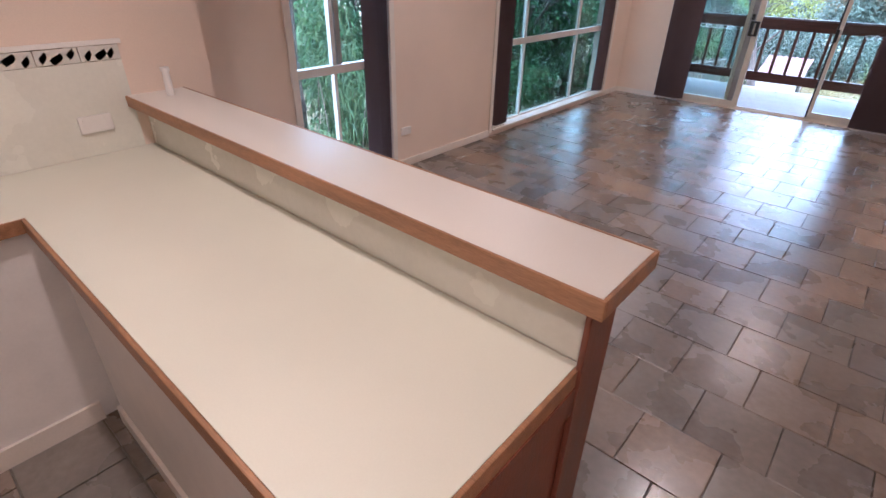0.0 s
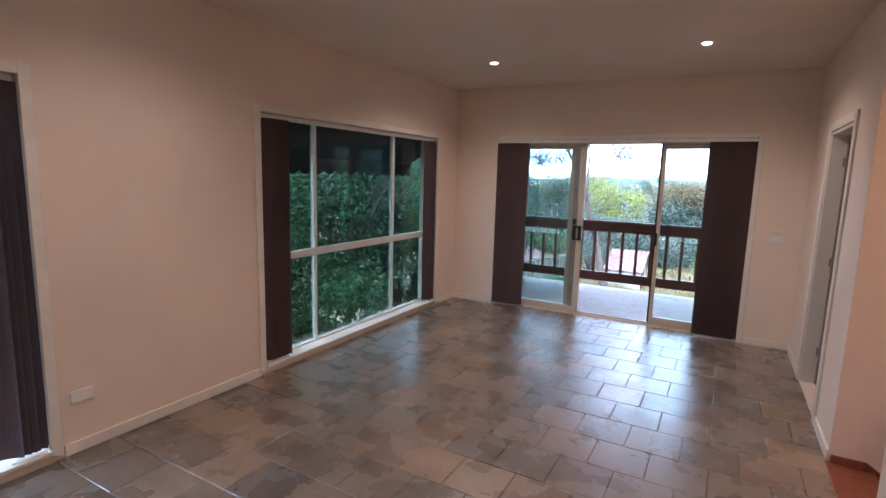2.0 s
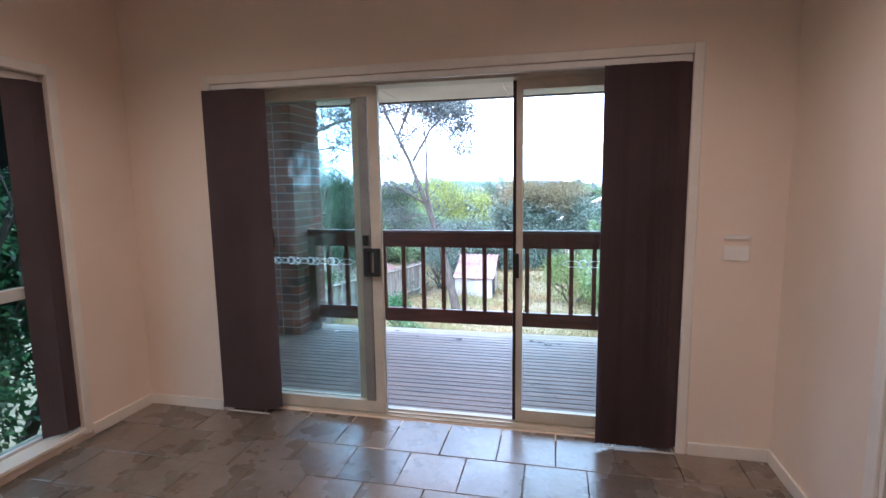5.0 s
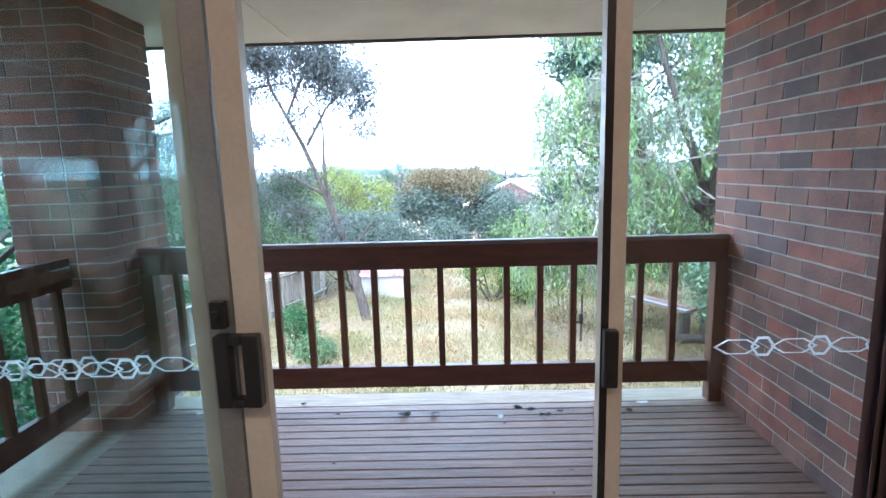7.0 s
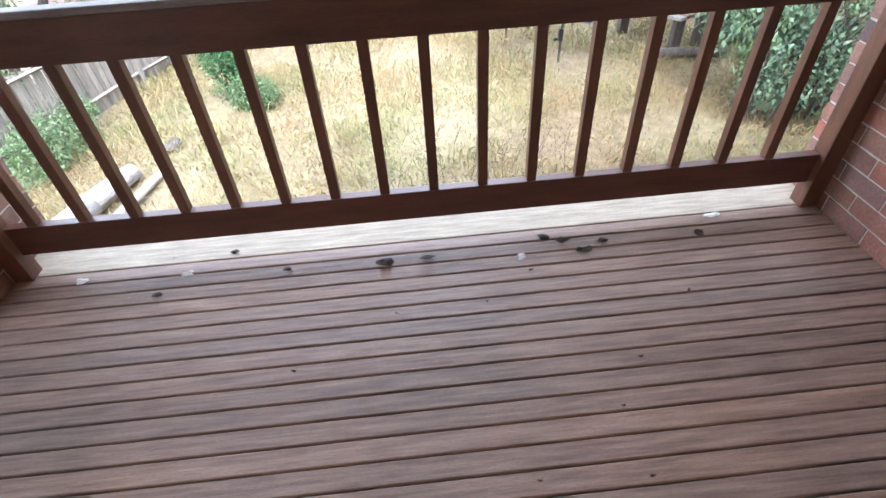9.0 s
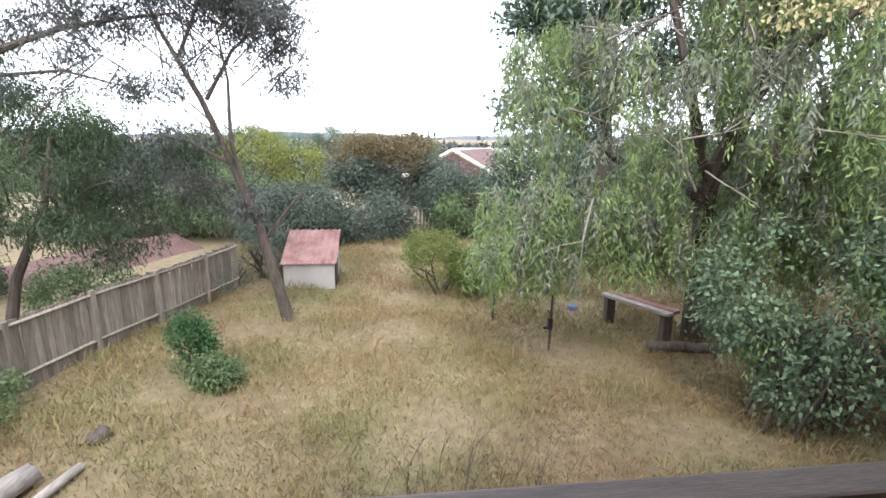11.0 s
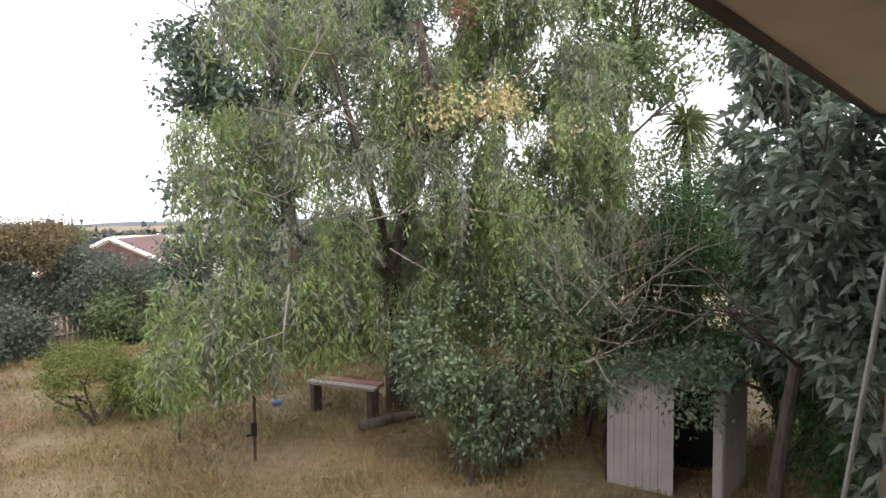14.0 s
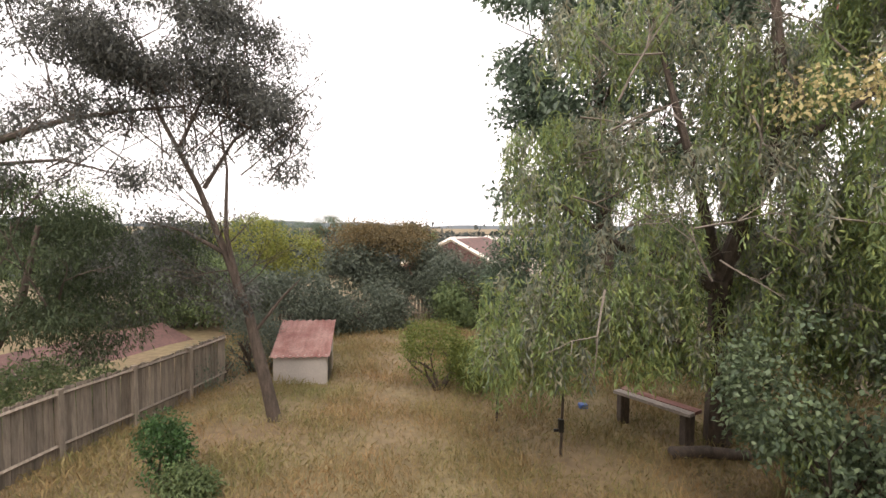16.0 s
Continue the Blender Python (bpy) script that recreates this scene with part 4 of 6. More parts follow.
bw = single("wall_brick", boxes((0.6485, 0.171, -2.9, 0.875, 2.125, 2.419)), MORTAR, "mixed red and blue grey clinker brick wall", "wall", "structure")
brick_face(bw, (0.70, 2.13, -0.05), (0, -1, 0), 1.95, -0.05, 2.40, 90)
bp = single("pier_brick", boxes((-3.52, 1.694, -2.9, -2.984, 2.25, 2.419)), MORTAR, "clinker brick pier carrying the verandah roof", "pier", "structure")
brick_face(bp, (-3.035, 1.69, -0.05), (0, 1, 0), 0.57, -0.05, 2.40, 90)
brick_face(bp, (-3.53, 1.745, -0.05), (1, 0, 0), 0.43, -0.05, 2.40, 0, 1)
br2 = thing("brick_wall_end", (0.77, 2.2, -2.9), "end of the clinker brick wall", "wall", kind="structure")
brick_face(br2, (0.765, 2.075, -1.4), (1, 0, 0), 0.12, -1.37, 2.40, 0)
single("house_wall_outer", boxes((0.88, 0.171, -2.9, 5.0, 0.25, 0.45), (0.88, 0.171, 2.0, 5.0, 0.25, 2.419), (2.95, 0.171, 0.45, 5.0, 0.25, 2.0), (0.88, 0.171, 0.45, 1.42, 0.25, 2.0)), BRICK_I, "brick outer wall of the side room", "wall", "structure")

# ---- ground ----


def ground_z(x, y):
    x, y = np.asarray(x, float), np.asarray(y, float)
    sm = lambda t: np.clip(t, 0, 1) ** 2 * (3 - 2 * np.clip(t, 0, 1))
    side = sm((1.6 - y) / 2.6) * sm((-2.9 - x) / 0.9)
    z = -2.8 + side * 2.45
    z = z - np.clip(y - 24, 0, 170) * 0.06 - sm((np.abs(x) - 30) / 100) * 2
    z = z + 0.05 * np.sin(x * 1.1 + 0.6) * np.sin(y * 0.9) * (np.abs(x) < 40)
    return z


def axis_steps(lo, hi, step, far):
    a = list(np.arange(lo, hi + 1e-6, step))
    k = step
    while a[-1] < far:
        k *= 1.35
        a.append(a[-1] + k)
    k = step
    while a[0] > -far:
        k *= 1.35
        a.insert(0, a[0] - k)
    return np.array(a)


gx, gy = axis_steps(-14, 14, 0.4, 3500), axis_steps(-12, 34, 0.4, 3500)
GX, GY = np.meshgrid(gx, gy, indexing="ij")
nx, ny = GX.shape
idx = np.arange(nx * ny).reshape(nx, ny)
quads = np.stack([idx[:-1, :-1], idx[1:, :-1], idx[1:, 1:], idx[:-1, 1:]], -1).reshape(-1, 4)
cx, cy = (GX[:-1, :-1] + GX[1:, 1:]).ravel() / 2, (GY[:-1, :-1] + GY[1:, 1:]).ravel() / 2
PX, PY = -0.33, 5.42
quads = quads[((cx - PX) ** 2 + (cy - PY) ** 2) > 0.95 ** 2]
tagged(np_mesh("ground", np.stack([GX, GY, ground_z(GX, GY)], -1).reshape(-1, 3), quads, GROUND), "dry sloping back yard soil and grass", "ground", kind="structure")

n = 230000
x = rng.uniform(-7.2, 11, n)
y = 2.6 + 20 * rng.random(n) ** 1.25
keep = ((x - PX) ** 2 + (y - PY) ** 2 > 0.8 ** 2) & (np.sin(x * 1.7 + np.sin(y * 1.3)) + np.sin(y * 2.1 + x * 0.6) > rng.uniform(-2.6, 0.4, n))
x, y = x[keep], y[keep]
h = rng.uniform(0.12, 0.42, len(x)) * (0.45 + 0.75 * np.clip(0.5 + 0.35 * np.sin(x * 2.7 + 1.3 * np.sin(y * 1.1)) + 0.35 * np.sin(y * 3.1 + np.sin(x * 1.9)), 0, 1)) * (0.55 + 0.45 * np.clip((y - 3) / 6, 0, 1))
p = np.stack([x, y, ground_z(x, y) - 0.01], -1)
w = rng.normal(size=p.shape) * np.array([0.45, 0.45, 0.1]) + np.array([0, 0, 1.0])
v, f = leaf_arrays(p, w, h, 0.015, 0.3)
grass = np_mesh("grass", v, f, GRASSM)
tagged(grass, "long dry straw coloured grass with green patches", "grass", kind="stuff")

# ---- pond ----
pond = thing("pond", (PX, PY, -3.1), "round brick edged pond with dark still water", "pond")
bm = bmesh.new()
bmesh.ops.create_circle(bm, cap_ends=True, segments=40, radius=0.66, matrix=Matrix.Translation((PX, PY, -2.98)))
part("water", bm, WATER, pond, "black still water")
bm = bmesh.new()
ro = [[bm.verts.new((PX + r * math.cos(a * math.tau / 40), PY + r * math.sin(a * math.tau / 40), z)) for a in range(40)] for r, z in ((0.64, -3.1), (0.64, -2.76), (0.76, -2.76), (0.80, -3.1))]
for q in range(3):
    for a in range(40):
        bm.faces.new((ro[q][a], ro[q][(a + 1) % 40], ro[q + 1][(a + 1) % 40], ro[q + 1][a]))
part("liner", bm, LINER, pond, "black plastic pond liner")
bm = bmesh.new()
ro = [[bm.verts.new((PX + r * math.cos(a * math.tau / 40), PY + r * math.sin(a * math.tau / 40), z)) for a in range(40)] for r, z in ((0.77, -2.775), (1.1, -2.77), (1.5, -2.79), (1.55, -2.95))]
for q in range(3):
    for a in range(40):
        bm.faces.new((ro[q][a], ro[q][(a + 1) % 40], ro[q + 1][(a + 1) % 40], ro[q + 1][a]))
part("bank", bm, GROUND, pond, "trampled dry soil round the pond")
pb_mesh = brick_mesh("brick", 0.20)
for k in range(22):
    a = math.tau * k / 22
    piece("brick", pb_mesh, pond, (PX + 0.88 * math.cos(a), PY + 0.88 * math.sin(a), -2.80 + random.uniform(-0.02, 0.02)), (random.uniform(-5, 5), random.uniform(-5, 5), math.degrees(a) + random.uniform(-8, 8)))

# ---- fences ----


def paling_fence(name, a, b, h, label, step=0.105, posts=2.0, side=1, material=None):
    a, b = Vector((*a, 0)), Vector((*b, 0))
    d = (b - a).normalized()
    nrm = Vector((d.y, -d.x, 0)) * side
    ang = math.degrees(math.atan2(d.y, d.x))
    base = float(ground_z(a.x, a.y))
    f = thing(name, (a.x, a.y, base), label, "fence", kind="structure")
    ms = []
    for _ in range(4):
        hh = h + random.uniform(-0.025, 0.02)
        bm = bmesh.new()
        box(bm, -0.05, -0.008, 0, 0.05, 0.008, hh)
        for vv in bm.verts:
            vv.co += Vector((random.uniform(-1, 1) * 0.004, random.uniform(-1, 1) * 0.003, random.uniform(-1, 1) * 0.006))
        ms.append(mesh_of("paling", bm, material or PALING))
    L = (b - a).length
    k = 0
    while k * step < L:
        q = a + d * (k * step)
        piece("paling", random.choice(ms), f, (q.x, q.y, float(ground_z(q.x, q.y)) - 0.05), (random.uniform(-1, 1), random.uniform(-1, 1), ang))
        k += 1
    bm = bmesh.new()
    box(bm, -0.05, -0.05, 0, 0.05, 0.05, h + 0.02)
    pm = mesh_of("post", bm, PALING)
    k = 0
    while k * posts <= L:
        q = a + d * (k * posts) + nrm * 0.062
        piece("post", pm, f, (q.x, q.y, float(ground_z(q.x, q.y)) - 0.05), (0, 0, ang))
        q2 = a + d * min(L, (k + 1) * posts) + nrm * 0.062
        if (q2 - q).length > 0.3:
            for zz in (0.3, h - 0.12):
                bm = bmesh.new()
                za, zb = float(ground_z(q.x, q.y)) + zz, float(ground_z(q2.x, q2.y)) + zz
                tube(bm, (q.x, q.y, za), (q2.x, q2.y, zb), 0.035, 0.035, 4)
                part("rail", bm, PALING, f)
        k += 1
    return f


paling_fence("paling_fence", (-9.1, 5.3), (-5.45, 15.6), 1.34, "weathered grey timber paling fence along the yard", posts=1.6)
paling_fence("back_fence", (-8.0, 24.2), (8.0, 25.0), 1.1, "old dark paling fence at the end of the yard", step=0.16, posts=2.4)
paling_fence("side_fence", (-8.0, -8.0), (-8.0, 1.2), 0.78, "dark old paling fence beside the house", step=0.11, posts=2.4, material=DARKPALING)

# ---- sheds ----
s1 = thing("garden_shed", (-3.4, 16.2, -2.85), "low pale metal shed with a rusty red sheet roof", "shed")
part("wall", boxes((-4.15, 15.45, -2.9, -2.75, 15.49, -2.02), (-4.15, 16.95, -2.9, -2.75, 16.99, -1.45), (-2.79, 15.49, -2.9, -2.75, 16.95, -2.02), (-4.15, 15.49, -2.9, -4.11, 16.95, -2.02)), SHEDWALL, s1)
bm = bmesh.new()
N = 40
for j in range(N):
    x0, x1 = -4.22 + 1.55 * j / N, -4.22 + 1.55 * (j + 1) / N
    w0, w1_ = 0.018 * math.sin(j * 1.3), 0.018 * math.sin((j + 1) * 1.3)
    bm.faces.new([bm.verts.new(c) for c in ((x0, 15.36, -2.05 + w0), (x1, 15.36, -2.05 + w1_), (x1, 17.05, -1.38 + w1_), (x0, 17.05, -1.38 + w0))])
bmesh.ops.remove_doubles(bm, verts=bm.verts[:], dist=0.0005)
bmesh.ops.solidify(bm, geom=bm.faces[:], thickness=0.006)
part("roof", bm, RUST, s1, "rusted corrugated roof sheet")
part("door", boxes((-2.749, 15.7, -2.85, -2.72, 16.3, -2.1)), BLACK, s1)

s2 = thing("tool_shed", (6.5, 5.6, -2.85), "small pale board shed with an open dark doorway under creepers", "shed")
A2, B2, C2, D2 = Vector((6.05, 6.15, 0)), Vector((6.40, 5.36, 0)), Vector((6.70, 4.66, 0)), Vector((7.75, 4.70, 0))


def slab(p, q, z0, z1, t=0.05):
    bm = bmesh.new()
    d = (q - p)
    nrm = Vector((-d.y, d.x, 0)).normalized() * t
    vs = [bm.verts.new((c.x, c.y, z)) for z in (z0, z1) for c in (p, q, q + nrm, p + nrm)]
    for f in ((3, 2, 1, 0), (4, 5, 6, 7), (0, 1, 5, 4), (1, 2, 6, 5), (2, 3, 7, 6), (3, 0, 4, 7)):
        bm.faces.new([vs[i] for i in f])
    return bm


for k in range(8):
    p0, q0 = A2.lerp(B2, k / 8), A2.lerp(B2, (k + 0.94) / 8)
    part("board", slab(p0, q0, -2.9, -1.05, -0.03), SHEDWALL, s2)
part("jamb", slab(B2.lerp(C2, -0.02), B2.lerp(C2, 0.14), -2.9, -1.05, -0.05), SHEDWALL, s2)
part("jamb", slab(B2.lerp(C2, 0.84), C2, -2.9, -1.05, -0.05), SHEDWALL, s2)
for k in range(8):
    part("board", slab(C2.lerp(D2, k / 8), C2.lerp(D2, (k + 0.9) / 8), -2.9, -1.1, -0.03), SHEDWALL, s2)
E2 = A2 + (D2 - C2)
# Black colour on these two walls stands for the shade inside the doorway.
part("back_wall", slab(D2, E2, -2.9, -1.1, -0.03), BLACK, s2)
part("far_wall", slab(E2, A2, -2.9, -1.1, -0.03), BLACK, s2)
bm = bmesh.new()
vs = [bm.verts.new((c.x, c.y, z)) for z in (-1.04, -0.99) for c in (A2 + Vector((-0.15, 0.1, 0)), C2 + Vector((-0.15, -0.15, 0)), D2, E2)]
for f in ((3, 2, 1, 0), (4, 5, 6, 7), (0, 1, 5, 4), (1, 2, 6, 5), (2, 3, 7, 6), (3, 0, 4, 7)):
    bm.faces.new([vs[i] for i in f])
part("roof", bm, SHEDGREEN, s2, "green painted roof sheet")
cr = thing("creeper", (6.6, 5.6, -1.0), "leafy creeper hanging over the shed roof", "creeper")
crown("foliage", cr, [(6.35, 5.5, -0.9, 0.5, 0.75, 0.2), (6.3, 5.0, -1.25, 0.2, 0.35, 0.35), (7.0, 5.0, -0.85, 0.6, 0.5, 0.2), (6.0, 6.1, -1.15, 0.2, 0.3, 0.3)], 5200, 0.09, 0.05, OVALLEAF, hollow=0.2)
stems(cr, 5, lambda: (U(6.1, 6.6), U(4.9, 6.0), -0.98), lambda: (-0.6, U(-0.6, 0.6), 0.1), 0.35, 0.01, TWIG)

# ---- loose yard things ----
b = thing("plank_bench", (4.1, 11.3, -2.8), "weathered plank table on stumps under the pepper tree", "bench")
P0, P1 = Vector((3.7, 12.1, 0)), Vector((4.5, 10.6, 0))
part("plank", slab(P0, P1, -2.12, -2.06, 0.2), GREYWOOD, b)
part("plank", slab(P0 + Vector((0.19, 0.10, 0)), P1 + Vector((0.19, 0.10, 0)), -2.12, -2.05, 0.22), RUST, b, "red painted worn plank")
for q in (0.08, 0.92):
    c = P0.lerp(P1, q) + Vector((0.15, 0.08, 0))
    part("stump", boxes((c.x - 0.1, c.y - 0.1, -2.85, c.x + 0.1, c.y + 0.1, -2.121), bevel=0.02), BARK, b)


def log(name, a, b, r, material, label):
    bm = bmesh.new()
    a, b = Vector(a), Vector(b)
    m = a.lerp(b, 0.5) + Vector((0.03, 0.05, 0.02))
    tube(bm, a, m, r, r * 0.95, 12)
    tube(bm, m, b, r * 0.95, r * 0.8, 12)
    for v in bm.verts:
        v.co += Vector((random.uniform(-1, 1), random.uniform(-1, 1), random.uniform(-1, 1))) * r * 0.12
    return single(name, bm, material, label, "log", smooth=True)


log("fallen_log", (4.0, 10.35, -2.66), (5.4, 10.15, -2.68), 0.11, BARK, "dark fallen log lying in the grass")
log("pale_log", (-6.25, 5.5, -2.62), (-5.65, 7.4, -2.64), 0.17, GREYWOOD, "silvered fallen log lying in the grass")
log("thin_log", (-5.7, 5.4, -2.72), (-5.2, 7.6, -2.72), 0.07, GREYWOOD, "thin pale log beside the larger one")
log("stump", (-5.35, 8.2, -2.8), (-5.35, 8.25, -2.66), 0.16, BARK, "dark low stump in the grass")


def stake(name, x, y, h, label, hook):
    s = thing(name, (x, y, -2.8), label, "stake", "garden stakes")
    bm = bmesh.new()
    tube(bm, (x, y, -2.85), (x + 0.03, y, -2.8 + h), 0.03, 0.024, 8)
    part("shaft", bm, BARK, s)
    if hook:
        part("bracket", boxes((x - 0.05, y - 0.05, -2.35, x + 0.04, y + 0.04, -2.1), (x - 0.14, y - 0.02, -2.34, x - 0.05, y + 0.02, -2.29), bevel=0.008), BLACK, s, "black metal bracket")


stake("garden_stake", 2.05, 10.75, 1.35, "tall thin stake with a black bracket standing in the grass", True)
stake("garden_stake", 1.25, 12.6, 0.7, "short thin stake standing in the grass", False)
single("blue_tarp", boxes((3.3, 12.9, -2.82, 3.5, 13.1, -2.66), bevel=0.05), BLUETARP, "crumpled blue plastic sheet in the grass", "tarp")

prop = thing("leaning_poles", (3.4, 3.1, -2.8), "slender grey poles leaning from the ground to the eave", "pole")
bm = bmesh.new()
tube(bm, (1.85, 2.16, 2.41), (3.85, 2.98, -2.85), 0.014, 0.014, 10)
part("pole", bm, POLE, prop)
for dx in (0.0, 0.12):
    bm = bmesh.new()
    tube(bm, (1.40 + dx, 2.14, 1.6), (2.4 + dx, 2.45, -2.85), 0.007, 0.007, 8)
    part("pole", bm, POLE, prop)
part("clip", boxes((1.80, 2.25, -0.22, 2.0, 2.28, -0.205)), WHITEPLASTIC, prop, "white cross clip")

# ---- trees ----


def tree(name, at, label, category="tree"):
    return thing(name, at, label, category)


# weeping pepper tree
t = tree("pepper_tree", (5.3, 10.9, -2.8), "large weeping pepper tree with grey green hanging foliage")
bm = bmesh.new()
limb(bm, [(5.3, 10.9, -2.85), (5.15, 10.7, -1.6), (4.85, 10.3, -0.4), (4.6, 10.0, 0.6)], 0.27, 0.19, 10)
limb(bm, [(4.6, 10.0, 0.6), (4.75, 9.6, 1.7), (4.9, 9.2, 2.6), (4.7, 8.9, 3.6), (4.6, 9.0, 5.0)], 0.17, 0.06, 8)
limb(bm, [(4.7, 10.1, 0.3), (3.8, 10.1, 0.9), (2.9, 10.2, 1.1), (1.7, 10.3, 1.9)], 0.13, 0.03, 8)
limb(bm, [(4.9, 9.2, 2.6), (5.6, 8.5, 3.3), (6.5, 7.9, 4.4)], 0.09, 0.03, 7)
limb(bm, [(4.8, 10.3, -0.2), (4.0, 9.7, -0.5), (3.2, 9.4, -0.3), (2.5, 9.5, -0.7)], 0.08, 0.02, 7)
limb(bm, [(4.6, 10.0, 0.6), (3.9, 9.6, 2.0), (3.3, 9.4, 3.4), (3.0, 9.6, 4.8)], 0.11, 0.03, 7)
part("trunk", bm, BARK, t)
bm = bmesh.new()
for _ in range(60):
    o = Vector((random.uniform(1.6, 6.2), random.uniform(8.2, 10.6), random.uniform(0.2, 4.5)))
    fork(bm, o, (random.uniform(-1, 1), random.uniform(-1, 0.4), random.uniform(-0.7, 0.7)), random.uniform(0.4, 0.8), 0.018, 2, 0.8, 4)
tagged(part("twig_mass", bm, TWIG, t), kind="stuff")
PB = scatter([(2.9, 10.2, 1.7, 1.5, 1.1, 1.6, 20, 0.5), (1.4, 10.4, 0.4, 0.8, 0.8, 0.9, 11, 0.42), (5.0, 9.3, 3.4, 1.5, 1.0, 1.9, 20, 0.5), (6.2, 8.0, 1.8, 1.6, 1.0, 1.5, 18, 0.5),
              (3.2, 9.7, 0.1, 1.7, 0.9, 0.5, 14, 0.42), (3.6, 10.0, 5.6, 1.9, 1.4, 1.4, 12, 0.5), (6.0, 8.6, 5.2, 1.8, 1.3, 1.6, 16, 0.5), (7.6, 7.4, 2.6, 1.0, 0.9, 1.3, 10, 0.45),
              (0.8, 10.6, 1.9, 0.5, 0.5, 0.4, 2, 0.3), (7.2, 8.6, 3.9, 1.5, 1.0, 1.9, 14, 0.5), (6.4, 9.0, 0.2, 1.2, 0.9, 0.9, 12, 0.45), (5.2, 9.6, 0.6, 1.0, 0.8, 1.0, 8, 0.45)], 9)
hanging("foliage", t, PB, 7200, PEPPER, drop=(0.4, 1.25), floor=-1.1, label="yellow green hanging foliage")
hanging("foliage", t, PB, 7200, PEPPERG, drop=(0.3, 0.9), floor=-1.05, label="grey green hanging foliage")
hanging("foliage", t, [(1.2, 10.5, -0.6, 0.9, 0.7, 0.35), (4.5, 7.9, -0.9, 0.35, 0.3, 0.4), (5.6, 7.0, 0.1, 0.5, 0.4, 0.4)], 620, PEPPER, drop=(0.4, 1.05), floor=-1.9, label="low hanging fringe of foliage")
hanging("foliage", t, [(3.0, 9.8, -0.3, 1.1, 0.7, 0.25)], 320, PEPPER, drop=(0.3, 0.7), floor=-1.15, label="short hanging fringe of foliage")
crown("blossom", t, [(4.05, 7.9, 3.25, 0.45, 0.35, 0.4), (5.05, 7.5, 3.3, 0.6, 0.35, 0.3), (5.9, 7.0, 2.9, 0.4, 0.3, 0.2)], 2600, 0.07, 0.05, CREAMLEAF, hollow=0.1, label="cream blossom")
tagged(crown("dead_spray", t, [(4.75, 7.9, 5.2, 0.16, 0.16, 0.42), (4.5, 7.9, 4.7, 0.14, 0.14, 0.2)], 420, 0.08, 0.03, REDLEAF, hollow=0.1, label="red brown dead spray of leaves"), "red brown dead spray of leaves", kind="stuff")

# tall dark tree behind
t = tree("dark_tree", (6.0, 17.5, -2.8), "tall dark green broadleaf tree behind the pepper tree")
bm = bmesh.new()
limb(bm, [(6.0, 17.5, -2.85), (5.9, 17.5, 1.0), (5.6, 17.4, 4.5), (5.3, 17.3, 8.0)], 0.35, 0.1, 10)
part("trunk", bm, BARK, t)
bm = bmesh.new()
for _ in range(12):
    fork(bm, (5.7, 17.4, random.uniform(2, 7)), (random.uniform(-1, 1), random.uniform(-1, 1), 0.5), 1.6, 0.06, 2, 0.6, 5)
tagged(part("twig_mass", bm, BARK, t), kind="stuff")
crown("foliage", t, scatter([(3.4, 17.3, 5.5, 0.9, 0.9, 1.1, 16, 0.6), (4.6, 17.3, 7.0, 1.9, 1.5, 2.2, 22, 0.8), (7.2, 16.5, 6.0, 2.4, 1.8, 2.8, 26, 0.85), (4.4, 17.5, 3.6, 1.6, 1.3, 1.7, 14, 0.7), (7.5, 16.5, 9.5, 2.4, 1.8, 1.8, 20, 0.85), (10.0, 15.0, 6.0, 2.0, 1.6, 3.0, 18, 0.85)], 6), 70000, 0.2, 0.11, DARKLEAF, cluster=6, spread=0.2)

t = tree("light_green_tree", (11.0, 9.0, -2.8), "tall open light green tree")
bm = bmesh.new()
limb(bm, [(11.0, 9.0, -2.85), (11.1, 9.0, 1.5), (11.3, 8.8, 4.5), (11.6, 8.6, 7.5)], 0.24, 0.06, 9)
part("trunk", bm, BARK, t)
bm = bmesh.new()
for _ in range(12):
    fork(bm, (11.2, 8.9, random.uniform(3, 7)), (random.uniform(-1, 1), random.uniform(-1, 1), 0.6), 1.3, 0.045, 2, 0.6, 5)
tagged(part("twig_mass", bm, BARK, t), kind="stuff")
crown("foliage", t, scatter([(11.2, 8.8, 5.8, 1.9, 1.5, 1.7, 20, 0.65), (12.6, 7.2, 7.4, 1.8, 1.3, 1.3, 14, 0.6), (10.2, 9.6, 4.2, 1.5, 1.2, 1.6, 16, 0.65), (13.6, 6.0, 5.6, 1.6, 1.2, 0.9, 9, 0.5), (9.6, 9.6, 8.0, 2.0, 1.5, 1.3, 16, 0.65)], 8), 44000, 0.15, 0.08, MIDLEAF, cluster=5, spread=0.16)

t = tree("shrub_bank", (8.6, 8.0, -2.8), "dense bank of mid green shrubs", "shrub")
stems(t, 10, lambda: (random.uniform(6.5, 9.5), random.uniform(6.8, 8.6), -2.8), lambda: (random.uniform(-0.3, 0.3), -0.2, 1), 1.3, 0.05, BARK)
crown("foliage", t, [(8.6, 8.6, 1.2, 2.2, 1.7, 2.0), (7.6, 7.4, -0.6, 1.3, 1.1, 1.2), (9.6, 6.8, 1.4, 1.8, 1.6, 1.8), (8.2, 6.8, -1.4, 1.4, 1.1, 1.2), (10.2, 5.6, 0.2, 1.6, 1.4, 2.0), (7.0, 8.0, 0.3, 1.3, 1.1, 1.3)], 60000, 0.10, 0.05, MIDLEAF, cluster=6)
t = tree("oval_leaf_shrub", (4.9, 7.7, -2.8), "rounded green shrub with oval leaves", "shrub")
